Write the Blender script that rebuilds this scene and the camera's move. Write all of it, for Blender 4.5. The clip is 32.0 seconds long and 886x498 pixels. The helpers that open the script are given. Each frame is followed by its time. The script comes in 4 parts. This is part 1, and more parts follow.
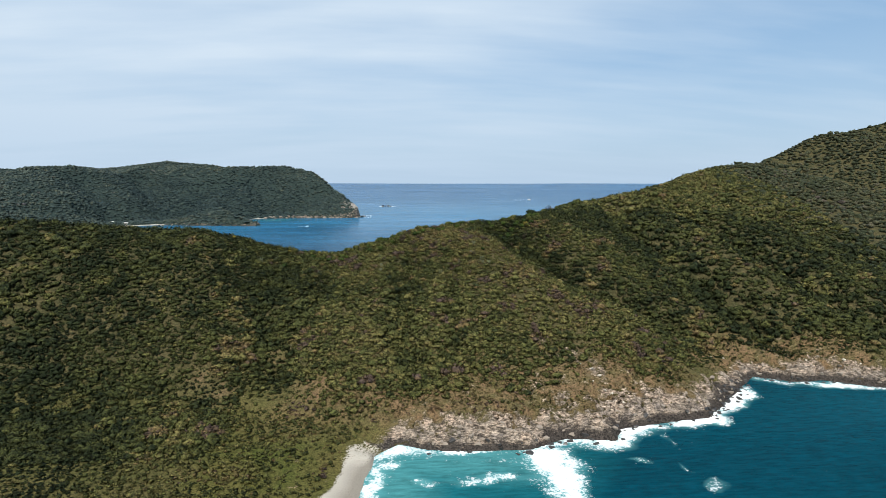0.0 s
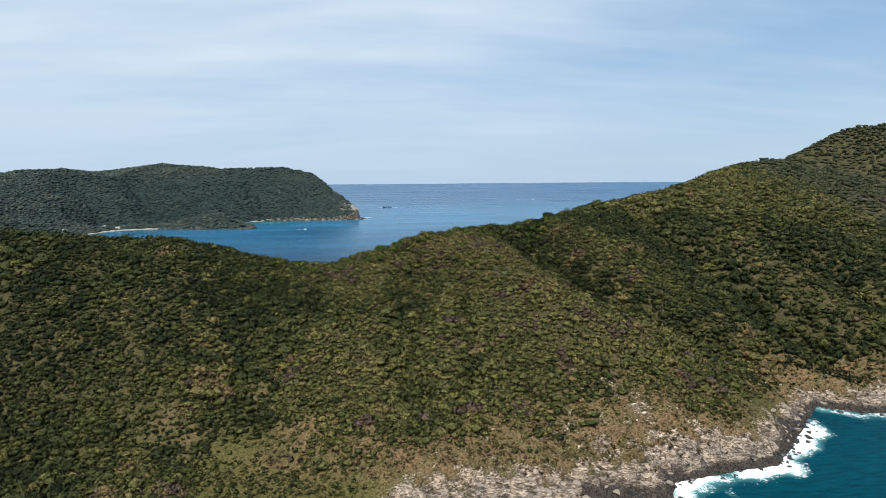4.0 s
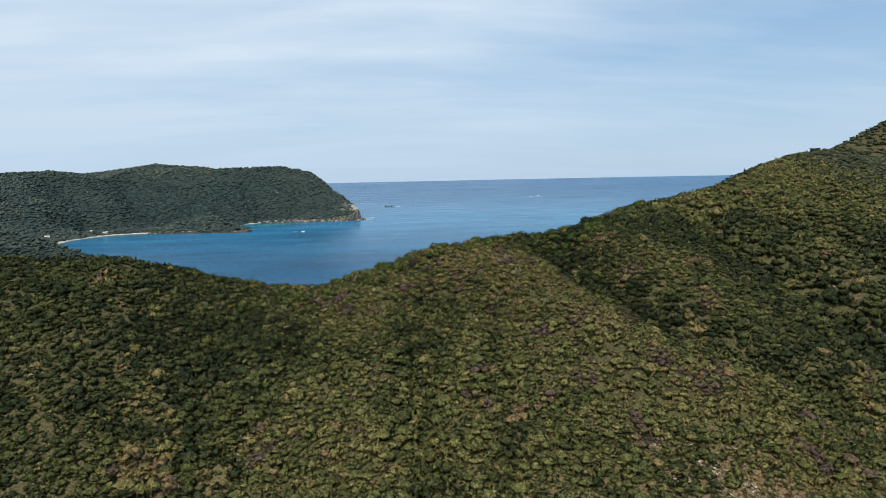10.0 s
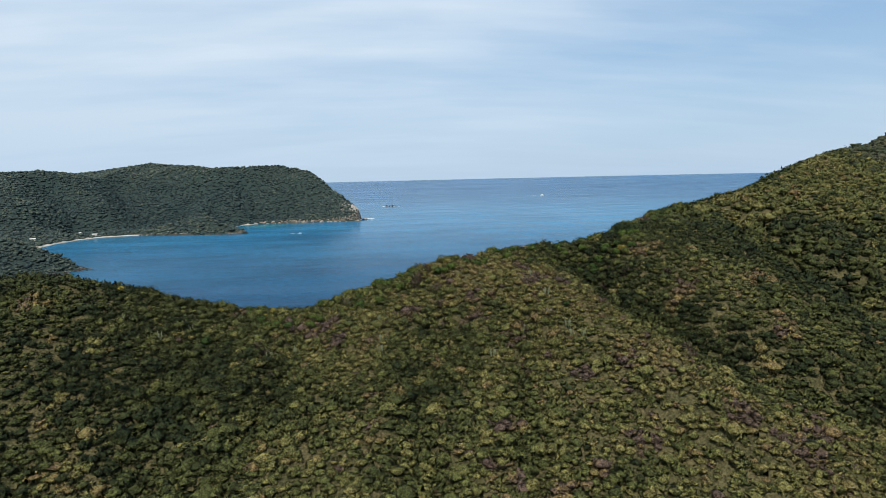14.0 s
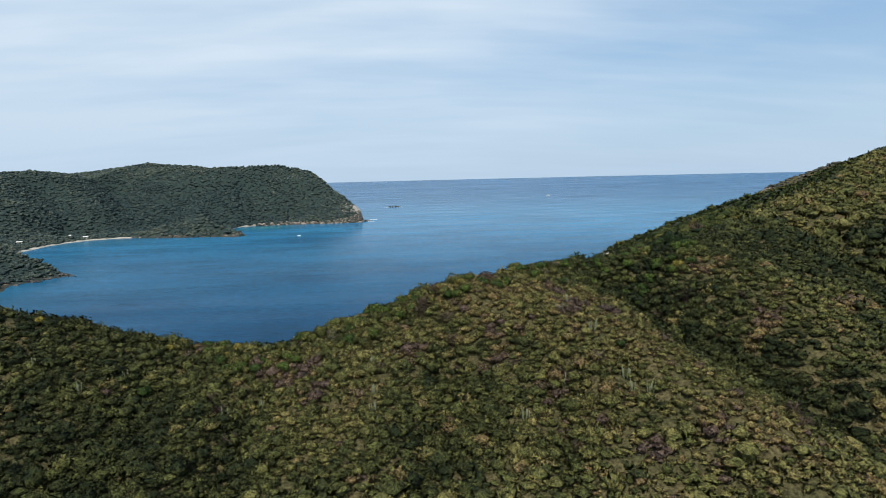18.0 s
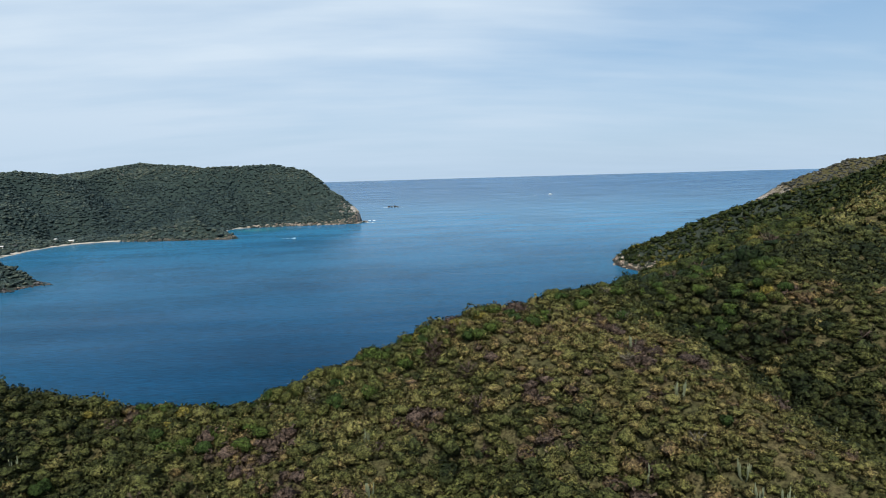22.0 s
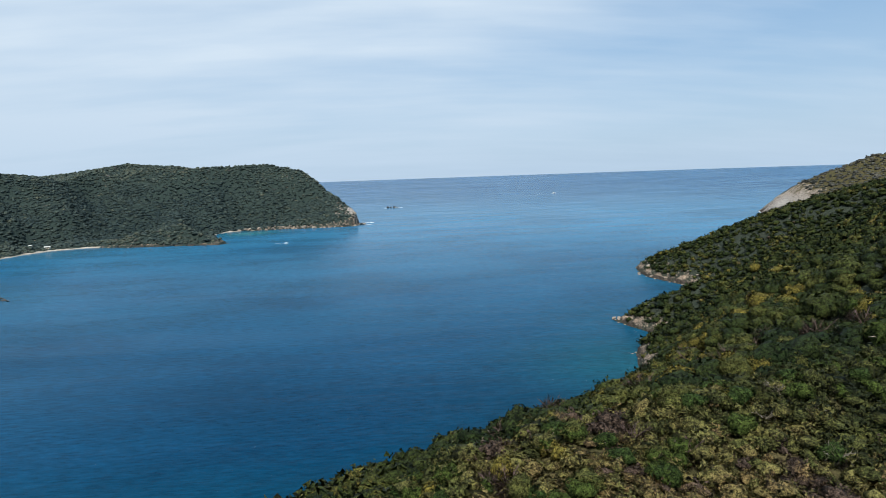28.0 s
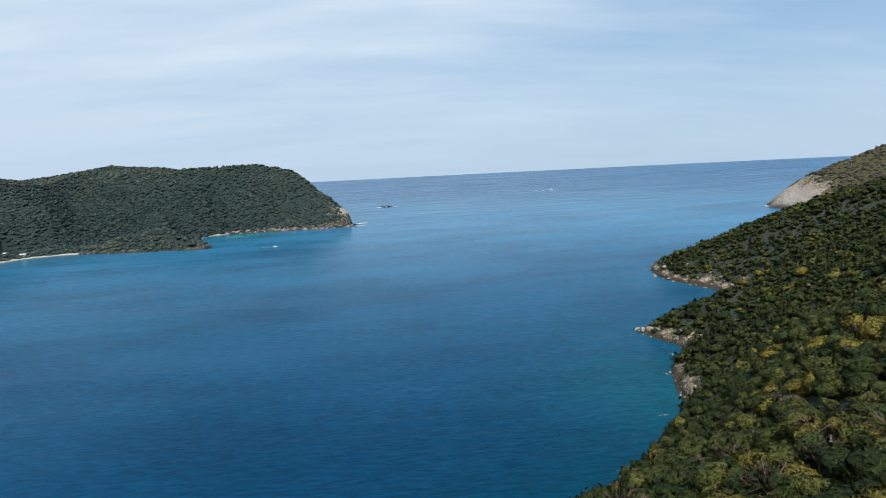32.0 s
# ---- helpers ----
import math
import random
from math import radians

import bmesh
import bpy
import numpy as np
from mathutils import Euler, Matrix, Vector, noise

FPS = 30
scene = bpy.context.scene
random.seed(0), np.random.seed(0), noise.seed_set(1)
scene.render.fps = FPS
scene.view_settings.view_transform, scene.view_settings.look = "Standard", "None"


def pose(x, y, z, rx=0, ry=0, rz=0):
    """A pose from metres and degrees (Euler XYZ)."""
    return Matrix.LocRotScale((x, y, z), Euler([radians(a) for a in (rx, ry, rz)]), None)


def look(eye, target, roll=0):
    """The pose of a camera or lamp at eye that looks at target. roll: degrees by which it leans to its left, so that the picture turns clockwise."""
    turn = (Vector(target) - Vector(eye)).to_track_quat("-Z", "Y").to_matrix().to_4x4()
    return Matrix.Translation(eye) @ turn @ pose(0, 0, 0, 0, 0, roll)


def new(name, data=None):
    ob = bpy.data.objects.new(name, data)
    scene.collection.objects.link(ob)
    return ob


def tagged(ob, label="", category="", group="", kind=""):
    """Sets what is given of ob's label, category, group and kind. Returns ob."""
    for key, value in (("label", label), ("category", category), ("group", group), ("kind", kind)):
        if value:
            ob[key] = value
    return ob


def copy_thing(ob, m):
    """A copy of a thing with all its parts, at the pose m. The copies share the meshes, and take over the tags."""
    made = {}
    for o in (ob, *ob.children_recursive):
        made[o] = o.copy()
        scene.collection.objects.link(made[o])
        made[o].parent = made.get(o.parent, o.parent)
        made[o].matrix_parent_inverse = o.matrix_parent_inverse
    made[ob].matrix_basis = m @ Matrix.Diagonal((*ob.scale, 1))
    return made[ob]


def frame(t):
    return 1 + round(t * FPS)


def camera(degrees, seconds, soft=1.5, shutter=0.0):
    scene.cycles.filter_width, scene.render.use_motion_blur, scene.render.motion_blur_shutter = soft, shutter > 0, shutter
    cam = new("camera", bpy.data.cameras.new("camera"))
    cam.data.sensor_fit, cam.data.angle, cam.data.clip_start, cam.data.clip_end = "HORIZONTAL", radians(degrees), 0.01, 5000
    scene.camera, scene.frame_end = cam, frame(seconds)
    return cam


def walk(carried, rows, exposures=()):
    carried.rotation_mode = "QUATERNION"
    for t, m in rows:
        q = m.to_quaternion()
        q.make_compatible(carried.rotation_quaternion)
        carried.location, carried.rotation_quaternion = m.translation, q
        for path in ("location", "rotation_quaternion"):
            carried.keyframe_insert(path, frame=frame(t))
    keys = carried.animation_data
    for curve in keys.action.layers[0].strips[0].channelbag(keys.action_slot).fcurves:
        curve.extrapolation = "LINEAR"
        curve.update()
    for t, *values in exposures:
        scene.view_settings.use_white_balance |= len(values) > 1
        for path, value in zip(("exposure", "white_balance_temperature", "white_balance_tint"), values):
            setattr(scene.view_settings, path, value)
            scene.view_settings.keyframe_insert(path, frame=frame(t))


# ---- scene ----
cam = camera(72.58, 32.0, soft=0.85)
PATH = [
    (0.0, look((0.00, 0.00, 113.01), (82.2, 989.9, -2.7), 0.05)),
    (1.0, look((0.31, 12.21, 112.14), (82.9, 1002.2, -2.2), -0.12)),
    (2.0, look((0.26, 24.73, 112.32), (82.3, 1014.8, -1.9), -0.28)),
    (3.0, look((0.19, 37.56, 112.53), (81.2, 1027.7, -1.9), -0.37)),
    (4.0, look((0.03, 50.48, 112.77), (80.1, 1040.6, -2.6), -0.44)),
    (5.0, look((-0.20, 63.19, 113.12), (78.9, 1053.2, -3.9), -0.52)),
    (6.0, look((-0.72, 76.16, 113.47), (77.8, 1066.0, -4.7), -0.65)),
    (7.0, look((-0.67, 89.33, 113.91), (77.0, 1079.3, -4.2), -0.80)),
    (8.0, look((-0.45, 103.26, 114.10), (75.8, 1093.2, -5.0), -0.95)),
    (9.0, look((-0.68, 116.98, 114.05), (75.3, 1106.9, -5.4), -1.10)),
    (10.0, look((-0.85, 130.54, 113.92), (74.4, 1120.5, -6.2), -1.21)),
    (11.0, look((-0.82, 143.87, 114.07), (73.7, 1133.8, -6.7), -1.28)),
    (12.0, look((-0.54, 157.09, 114.42), (73.4, 1147.0, -6.6), -1.31)),
    (13.0, look((-0.43, 170.43, 114.24), (73.3, 1160.3, -6.9), -1.30)),
    (14.0, look((-0.55, 183.67, 114.13), (72.6, 1173.5, -7.7), -1.34)),
    (15.0, look((-0.33, 196.77, 113.96), (71.6, 1186.7, -7.9), -1.37)),
    (16.0, look((0.46, 210.43, 113.85), (70.4, 1200.6, -7.5), -1.37)),
    (17.0, look((0.94, 224.40, 113.72), (68.8, 1214.7, -7.4), -1.36)),
    (18.0, look((0.88, 238.12, 113.55), (67.9, 1228.4, -8.0), -1.39)),
    (19.0, look((0.78, 251.44, 113.48), (68.5, 1241.7, -8.5), -1.46)),
    (20.0, look((0.53, 264.66, 113.60), (68.7, 1254.8, -8.5), -1.52)),
    (21.0, look((0.09, 277.70, 113.72), (68.1, 1267.8, -9.4), -1.58)),
    (22.0, look((-0.17, 289.90, 114.23), (67.9, 1279.9, -9.2), -1.67)),
    (23.0, look((-0.51, 302.61, 114.48), (67.4, 1292.7, -8.7), -1.71)),
    (24.0, look((-0.17, 316.35, 114.74), (66.9, 1306.4, -9.0), -1.73)),
    (25.0, look((0.13, 329.76, 114.82), (65.9, 1319.8, -9.4), -1.70)),
    (26.0, look((0.36, 343.05, 115.42), (66.6, 1333.1, -9.0), -1.70)),
    (27.0, look((0.47, 356.17, 115.28), (67.8, 1346.1, -9.4), -1.82)),
    (28.0, look((0.47, 368.30, 115.06), (68.9, 1358.0, -10.3), -2.04)),
    (29.0, look((0.10, 379.62, 114.93), (72.8, 1368.8, -12.2), -2.23)),
    (30.0, look((-0.07, 391.29, 114.38), (74.6, 1380.3, -13.2), -2.40)),
    (31.0, look((0.18, 405.38, 114.15), (76.0, 1394.3, -13.6), -2.65)),
    (32.0, look((0.14, 420.00, 113.77), (76.6, 1408.7, -15.1), -2.88)),
]
walk(cam, PATH)

# ---- light ----
SUN_AZIMUTH, SUN_HEIGHT = radians(190), radians(54)  # turned from +y to the right; height over the horizon
sun_data = bpy.data.lights.new("sun", "SUN")
sun_data.energy, sun_data.angle, sun_data.color = 5.0, radians(0.6), (1.0, 0.95, 0.86)
sun_way = Vector((math.sin(SUN_AZIMUTH) * math.cos(SUN_HEIGHT), math.cos(SUN_AZIMUTH) * math.cos(SUN_HEIGHT), math.sin(SUN_HEIGHT)))
sun = new("sun", sun_data)
sun.matrix_world = look(sun_way * 1000, (0, 0, 0))


class Nodes:
    """A small helper to write node trees."""

    def __init__(self, tree):
        self.tree = tree
        tree.nodes.clear()

    def add(self, kind, **settings):
        node = self.tree.nodes.new(kind)
        for key, value in settings.items():
            setattr(node, key, value)
        return node

    def link(self, a, b):
        self.tree.links.new(a, b)

    def put(self, node, **values):
        for key, value in values.items():
            socket = node.inputs[key.replace("_", " ")]
            if hasattr(value, "is_output"):
                self.link(value, socket)
            else:
                socket.default_value = value
        return node

    def math(self, op, a, b=0.0, clamp=False):
        node = self.add("ShaderNodeMath", operation=op, use_clamp=clamp)
        for n, v in enumerate((a, b)):
            if hasattr(v, "is_output"):
                self.link(v, node.inputs[n])
            else:
                node.inputs[n].default_value = v
        return node.outputs[0]

    def noise(self, where, scale, detail=4.0, rough=0.55, stretch=None):
        if stretch:
            m = self.add("ShaderNodeMapping")
            self.link(where, m.inputs["Vector"])
            m.inputs["Scale"].default_value = stretch
            where = m.outputs[0]
        n = self.add("ShaderNodeTexNoise")
        self.put(n, Vector=where, Scale=scale, Detail=detail, Roughness=rough)
        return n.outputs["Fac"]

    def ramp(self, fac, *stops):
        r = self.add("ShaderNodeValToRGB")
        self.link(fac, r.inputs[0])
        e = r.color_ramp.elements
        while len(e) < len(stops):
            e.new(0.5)
        for k, (at, colour) in enumerate(stops):
            e[k].position = at
            e[k].color = (*colour, 1.0) if hasattr(colour, "__len__") else (colour, colour, colour, 1.0)
        return r.outputs[0]

    def mix(self, fac, a, b, mode="MIX"):
        m = self.add("ShaderNodeMix", data_type="RGBA", blend_type=mode)
        for socket, v in ((m.inputs[0], fac), (m.inputs[6], a), (m.inputs[7], b)):
            if hasattr(v, "is_output"):
                self.link(v, socket)
            elif hasattr(v, "__len__"):
                socket.default_value = (*v, 1.0)
            else:
                socket.default_value = v
        return m.outputs[2]


world = bpy.data.worlds.new("sky")
scene.world = world
world.use_nodes = True
n = Nodes(world.node_tree)
sky = n.add("ShaderNodeTexSky", sky_type="NISHITA", sun_disc=False, sun_elevation=SUN_HEIGHT, sun_rotation=SUN_AZIMUTH,
            air_density=1.0, dust_density=0.6, ozone_density=1.6)
way = n.add("ShaderNodeTexCoord").outputs["Generated"]
parts = n.add("ShaderNodeSeparateXYZ")
n.link(way, parts.inputs[0])
flat = n.math("ADD", n.math("ABSOLUTE", parts.outputs["Z"]), 0.16)
over = n.add("ShaderNodeCombineXYZ")
n.put(over, X=n.math("DIVIDE", parts.outputs["X"], flat), Y=n.math("DIVIDE", parts.outputs["Y"], flat))
veil = n.noise(over.outputs[0], 0.7, 4.0, 0.5, stretch=(0.5, 1.0, 1.0))
wisps = n.noise(over.outputs[0], 2.6, 6.0, 0.55, stretch=(0.35, 1.3, 1.0))
cover = n.math("ADD", n.math("MULTIPLY", veil, 0.8), n.math("MULTIPLY", wisps, 0.3))
cover = n.math("SUBTRACT", cover, n.math("MULTIPLY", parts.outputs["X"], 0.25))
amount = n.ramp(cover, (0.34, 0.1), (0.68, 0.95))
tone = n.mix(0.55, sky.outputs[0], (3.0, 5.5, 8.6))
tone = n.mix(amount, tone, (6.9, 8.1, 9.3))
low = n.ramp(n.math("ABSOLUTE", parts.outputs["Z"]), (0.0, 0.8), (0.2, 0.0))
tone = n.mix(low, tone, (4.9, 6.4, 8.1))
back = n.add("ShaderNodeBackground")
n.put(back, Color=tone, Strength=0.1)
n.link(back.outputs[0], n.add("ShaderNodeOutputWorld").inputs[0])


# ---- materials ----
def material(name):
    m = bpy.data.materials.new(name)
    m.use_nodes = True
    n = Nodes(m.node_tree)
    shader = n.add("ShaderNodeBsdfPrincipled")
    n.link(shader.outputs[0], n.add("ShaderNodeOutputMaterial").inputs[0])
    place = n.add("ShaderNodeNewGeometry").outputs["Position"]
    return m, n, shader, place


def bump(n, shader, height, strength, distance):
    b = n.add("ShaderNodeBump")
    n.put(b, Height=height, Strength=strength, Distance=distance)
    n.link(b.outputs[0], shader.inputs["Normal"])


def attribute(n, name):
    return n.add("ShaderNodeAttribute", attribute_name=name).outputs["Fac"]


def foliage_material(name, greens, dry, rough=0.7, patch=0.02, fine=2.6, deep=0.2, bright=1.85):
    """Leaves: each plant has its own tint, and patches of the hill lean to dry or green."""
    m, n, shader, place = material(name)
    own = attribute(n, "tint")
    patches = n.math("ADD", n.math("MULTIPLY", n.noise(place, patch, 4.0, 0.6), 0.45), n.math("MULTIPLY", n.noise(place, patch * 4.5, 3.0, 0.6), 0.55))
    fac = n.math("ADD", n.math("MULTIPLY", own, 0.72), n.math("MULTIPLY", n.math("SUBTRACT", patches, 0.45), 1.8), clamp=True)
    colour = n.ramp(fac, (0.0, greens[0]), (0.35, greens[1]), (0.6, greens[2]), (0.85, dry[0]), (1.0, dry[1]))
    # Dark gaps and glints among the leaves, put into the colour as noise.
    leaf = n.math("ADD", n.math("MULTIPLY", n.noise(place, fine * 0.55, 3.0, 0.6), 0.5), n.math("MULTIPLY", n.noise(place, fine * 2.2, 3.0, 0.65), 0.5))
    colour = n.mix(1.0, colour, n.ramp(leaf, (0.42, deep), (0.61, bright)), "MULTIPLY")
    n.put(shader, Base_Color=colour, Roughness=rough)
    shader.inputs["Specular IOR Level"].default_value = 0.13
    bump(n, shader, n.noise(place, fine, 4.0, 0.7), 1.0, 1.3 / fine)
    return m


FOLIAGE = foliage_material("hill_foliage", [(0.017, 0.025, 0.009), (0.078, 0.085, 0.025), (0.150, 0.136, 0.046)], [(0.170, 0.120, 0.052), (0.088, 0.062, 0.048)])
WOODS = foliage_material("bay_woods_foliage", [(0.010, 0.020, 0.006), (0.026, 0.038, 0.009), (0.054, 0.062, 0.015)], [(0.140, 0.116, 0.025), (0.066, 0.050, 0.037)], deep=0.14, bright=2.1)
# Lightened and blued: distance haze, put into the far woods' leaf colour.
FAR = foliage_material("far_woods_haze_foliage", [(0.022, 0.040, 0.043), (0.044, 0.067, 0.063), (0.072, 0.094, 0.076)], [(0.104, 0.114, 0.082), (0.086, 0.086, 0.088)], patch=0.008, fine=0.55, deep=0.5, bright=1.4)
# Greyed a little: the mountain's haze, put into its leaf colour.
MOUNTAIN = foliage_material("mountain_foliage", [(0.028, 0.038, 0.020), (0.044, 0.052, 0.026), (0.066, 0.068, 0.036)], [(0.088, 0.080, 0.048), (0.074, 0.060, 0.050)], fine=1.2)
DRY = foliage_material("dry_scrub_foliage", [(0.052, 0.058, 0.050), (0.070, 0.072, 0.062), (0.086, 0.084, 0.072)], [(0.102, 0.096, 0.080), (0.096, 0.088, 0.080)], patch=0.006, fine=0.55)


def ground_material():
    """Dry earth and grass on the hill, pale broken rock by the sea, sand on the beaches, all told by the land's own shape."""
    m, n, shader, place = material("hill_ground")
    rock, sand, grass = attribute(n, "rock"), attribute(n, "sand"), attribute(n, "grass")
    small, middle, large = n.noise(place, 1.3, 6.0, 0.65), n.noise(place, 0.16, 5.0, 0.6), n.noise(place, 0.03, 4.0, 0.6)
    earth = n.mix(n.ramp(middle, (0.35, 0.0), (0.65, 1.0)), (0.084, 0.070, 0.034), (0.044, 0.046, 0.020))
    # Undergrowth below the woods, with the far headland's bluish haze in its colour.
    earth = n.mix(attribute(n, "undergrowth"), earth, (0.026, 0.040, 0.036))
    meadow = n.mix(n.ramp(large, (0.38, 0.0), (0.6, 1.0)), (0.058, 0.070, 0.016), (0.098, 0.086, 0.028))
    meadow = n.mix(n.ramp(middle, (0.45, 0.0), (0.7, 0.8)), meadow, (0.085, 0.078, 0.024))
    straw = n.mix(n.ramp(middle, (0.4, 0.0), (0.62, 1.0)), (0.155, 0.102, 0.056), (0.100, 0.086, 0.036))
    meadow = n.mix(attribute(n, "dry"), meadow, straw)
    colour = n.mix(grass, earth, meadow)
    colour = n.mix(1.0, colour, n.ramp(small, (0.36, 0.35), (0.66, 1.6)), "MULTIPLY")
    strata = n.noise(place, 0.9, 6.0, 0.7, stretch=(0.5, 0.9, 2.6))
    crack = n.math("ABSOLUTE", n.math("SUBTRACT", n.noise(place, 0.45, 5.0, 0.65, stretch=(0.7, 1.2, 1.8)), 0.5))
    stone = n.ramp(middle, (0.32, (0.17, 0.145, 0.13)), (0.48, (0.33, 0.268, 0.212)), (0.70, (0.46, 0.345, 0.258)))
    stone = n.mix(1.0, stone, n.ramp(strata, (0.34, 0.30), (0.62, 1.35)), "MULTIPLY")
    stone = n.mix(1.0, stone, n.ramp(crack, (0.0, 0.22), (0.06, 1.0)), "MULTIPLY")
    stone = n.mix(attribute(n, "pale"), stone, n.mix(1.0, (0.32, 0.305, 0.285), n.ramp(strata, (0.3, 0.55), (0.65, 1.1)), "MULTIPLY"))
    blots = n.noise(place, 0.34, 5.0, 0.7, stretch=(0.8, 0.8, 2.0))
    stone = n.mix(1.0, stone, n.ramp(blots, (0.40, 0.38), (0.50, 0.95), (0.62, 1.2)), "MULTIPLY")
    damp = n.math("ADD", attribute(n, "wet"), n.math("MULTIPLY", n.math("SUBTRACT", strata, 0.5), 2.6))
    wet = n.ramp(damp, (0.42, 0.0), (0.66, 1.0))
    stone = n.mix(wet, stone, n.mix(n.ramp(small, (0.4, 0.0), (0.62, 1.0)), (0.016, 0.014, 0.013), (0.075, 0.063, 0.054)))
    broken = n.math("ADD", rock, n.math("MULTIPLY", n.math("SUBTRACT", n.math("ADD", n.math("MULTIPLY", middle, 0.6), n.math("MULTIPLY", small, 0.4)), 0.5), 3.4))
    colour = n.mix(n.ramp(broken, (0.42, 0.0), (0.58, 1.0)), colour, stone)
    beach = n.mix(n.ramp(attribute(n, "wet"), (0.1, 0.0), (0.8, 1.0)), (0.42, 0.385, 0.33), (0.24, 0.215, 0.18))
    edge = n.math("ADD", sand, n.math("MULTIPLY", n.math("SUBTRACT", small, 0.5), 1.6))
    colour = n.mix(n.ramp(edge, (0.40, 0.0), (0.56, 1.0)), colour, beach)
    n.put(shader, Base_Color=colour, Roughness=0.95)
    shader.inputs["Specular IOR Level"].default_value = 0.08
    bump(n, shader, n.math("ADD", small, n.math("MULTIPLY", middle, 2.0)), 0.8, 0.6)
    return m


def sea_material():
    """Sea water: blue deep down, turquoise over sand, with wind streaks and foam where the swell breaks."""
    m, n, shader, place = material("sea_water")
    shallow, surf = attribute(n, "shallow"), attribute(n, "surf")
    wide = n.noise(place, 0.005, 5.0, 0.6, stretch=(0.6, 1.0, 1.0))
    streak = n.noise(place, 0.011, 6.0, 0.62, stretch=(0.28, 2.2, 1.0))
    colour = n.ramp(shallow, (0.0, (0.0014, 0.038, 0.094)), (0.33, (0.0008, 0.048, 0.072)), (0.7, (0.008, 0.105, 0.125)), (1.0, (0.05, 0.20, 0.21)))
    # Haze and sky sheen by distance, put into the colour: paler, then bluer.
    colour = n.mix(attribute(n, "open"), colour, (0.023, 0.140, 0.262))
    colour = n.mix(attribute(n, "offing_haze"), colour, (0.008, 0.082, 0.188))
    colour = n.mix(n.ramp(wide, (0.42, 0.0), (0.64, 0.7)), colour, n.mix(1.0, colour, (0.60, 0.72, 0.78), "MULTIPLY"))
    # Light and dark of wind-ruffled water, multiplied into the colour.
    gust_shading = n.noise(place, 0.0065, 6.0, 0.62, stretch=(0.7, 1.3, 1.0))
    ripple_shading = n.noise(place, 0.32, 5.0, 0.7, stretch=(0.35, 1.5, 1.0))
    colour = n.mix(1.0, colour, n.ramp(gust_shading, (0.40, 0.86), (0.50, 1.0), (0.60, 1.10)), "MULTIPLY")
    colour = n.mix(1.0, colour, n.ramp(ripple_shading, (0.36, 0.70), (0.66, 1.18)), "MULTIPLY")
    lace = n.noise(place, 0.16, 9.0, 0.75)
    fine = n.noise(place, 0.9, 6.0, 0.7)
    colour = n.mix(n.ramp(surf, (0.2, 0.0), (0.6, 0.75)), colour, (0.10, 0.30, 0.31))
    foam = n.math("ADD", surf, n.math("MULTIPLY", n.math("SUBTRACT", n.math("ADD", n.math("MULTIPLY", lace, 0.6), n.math("MULTIPLY", fine, 0.4)), 0.5), 3.0))
    white = n.ramp(foam, (0.40, 0.0), (0.52, 0.45), (0.80, 1.0))
    colour = n.mix(white, colour, (0.80, 0.83, 0.84))
    rough = n.ramp(streak, (0.36, 0.15), (0.62, 0.21))
    shader.inputs["Specular IOR Level"].default_value = 0.022
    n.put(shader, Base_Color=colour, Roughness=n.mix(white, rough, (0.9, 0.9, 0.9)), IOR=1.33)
    chop = n.noise(place, 0.30, 6.0, 0.68, stretch=(0.7, 1.6, 1.0))
    swell = n.noise(place, 0.035, 3.0, 0.5, stretch=(0.5, 1.6, 1.0))
    calm = n.math("SUBTRACT", 1.0, n.math("MULTIPLY", attribute(n, "open"), 0.97))
    bump(n, shader, n.math("MULTIPLY", calm, n.math("ADD", n.math("MULTIPLY", chop, n.ramp(streak, (0.3, 0.35), (0.7, 1.0))), n.math("MULTIPLY", swell, 2.0))), 0.45, 1.0)
    return m


def plain_material(name, colour, rough=0.8, metal=0.0, vary=0.35, scale=2.0):
    m, n, shader, place = material(name)
    spots, blots = n.noise(place, scale, 5.0, 0.6), n.noise(place, scale * 0.15, 3.0)
    shade = n.math("ADD", n.math("MULTIPLY", spots, vary), n.math("MULTIPLY", blots, vary))
    n.put(shader, Base_Color=n.mix(1.0, colour, n.ramp(shade, (vary * 0.6, 1 - vary), (vary * 1.4, 1 + vary)), "MULTIPLY"), Roughness=rough, Metallic=metal)
    bump(n, shader, spots, 0.4, 0.05)
    return m


DRY_GRASS = foliage_material("straw_tussock", [(0.075, 0.080, 0.024), (0.115, 0.098, 0.036), (0.150, 0.112, 0.050)], [(0.170, 0.118, 0.060), (0.110, 0.070, 0.045)], fine=4.0)
GROUND, SEA = ground_material(), sea_material()
BARK = plain_material("pale_bark", (0.24, 0.20, 0.16))

# ---- the plan: coasts and ridges (metres) ----
SOUTH_COAST = [(-1600, 0), (-300, 20), (-120, 70), (-45, 140), (-20, 190), (-12, 206), (-9, 238), (2, 247), (14, 242), (36, 240), (56, 238), (74, 246),
               (96, 244), (102, 255), (126, 260), (150, 265), (160, 275), (170, 286), (189, 305), (206, 320), (221, 310), (242, 310), (266, 297), (330, 290), (450, 330),
               (620, 400), (900, 420), (2300, 480)]
EAST_COAST = [(2300, 2300), (1200, 2000), (960, 1830), (870, 1760), (832, 1703), (812, 1640), (796, 1553), (760, 1480), (640, 1330), (500, 1200), (340, 1100), (285, 1060), (265, 1030)]
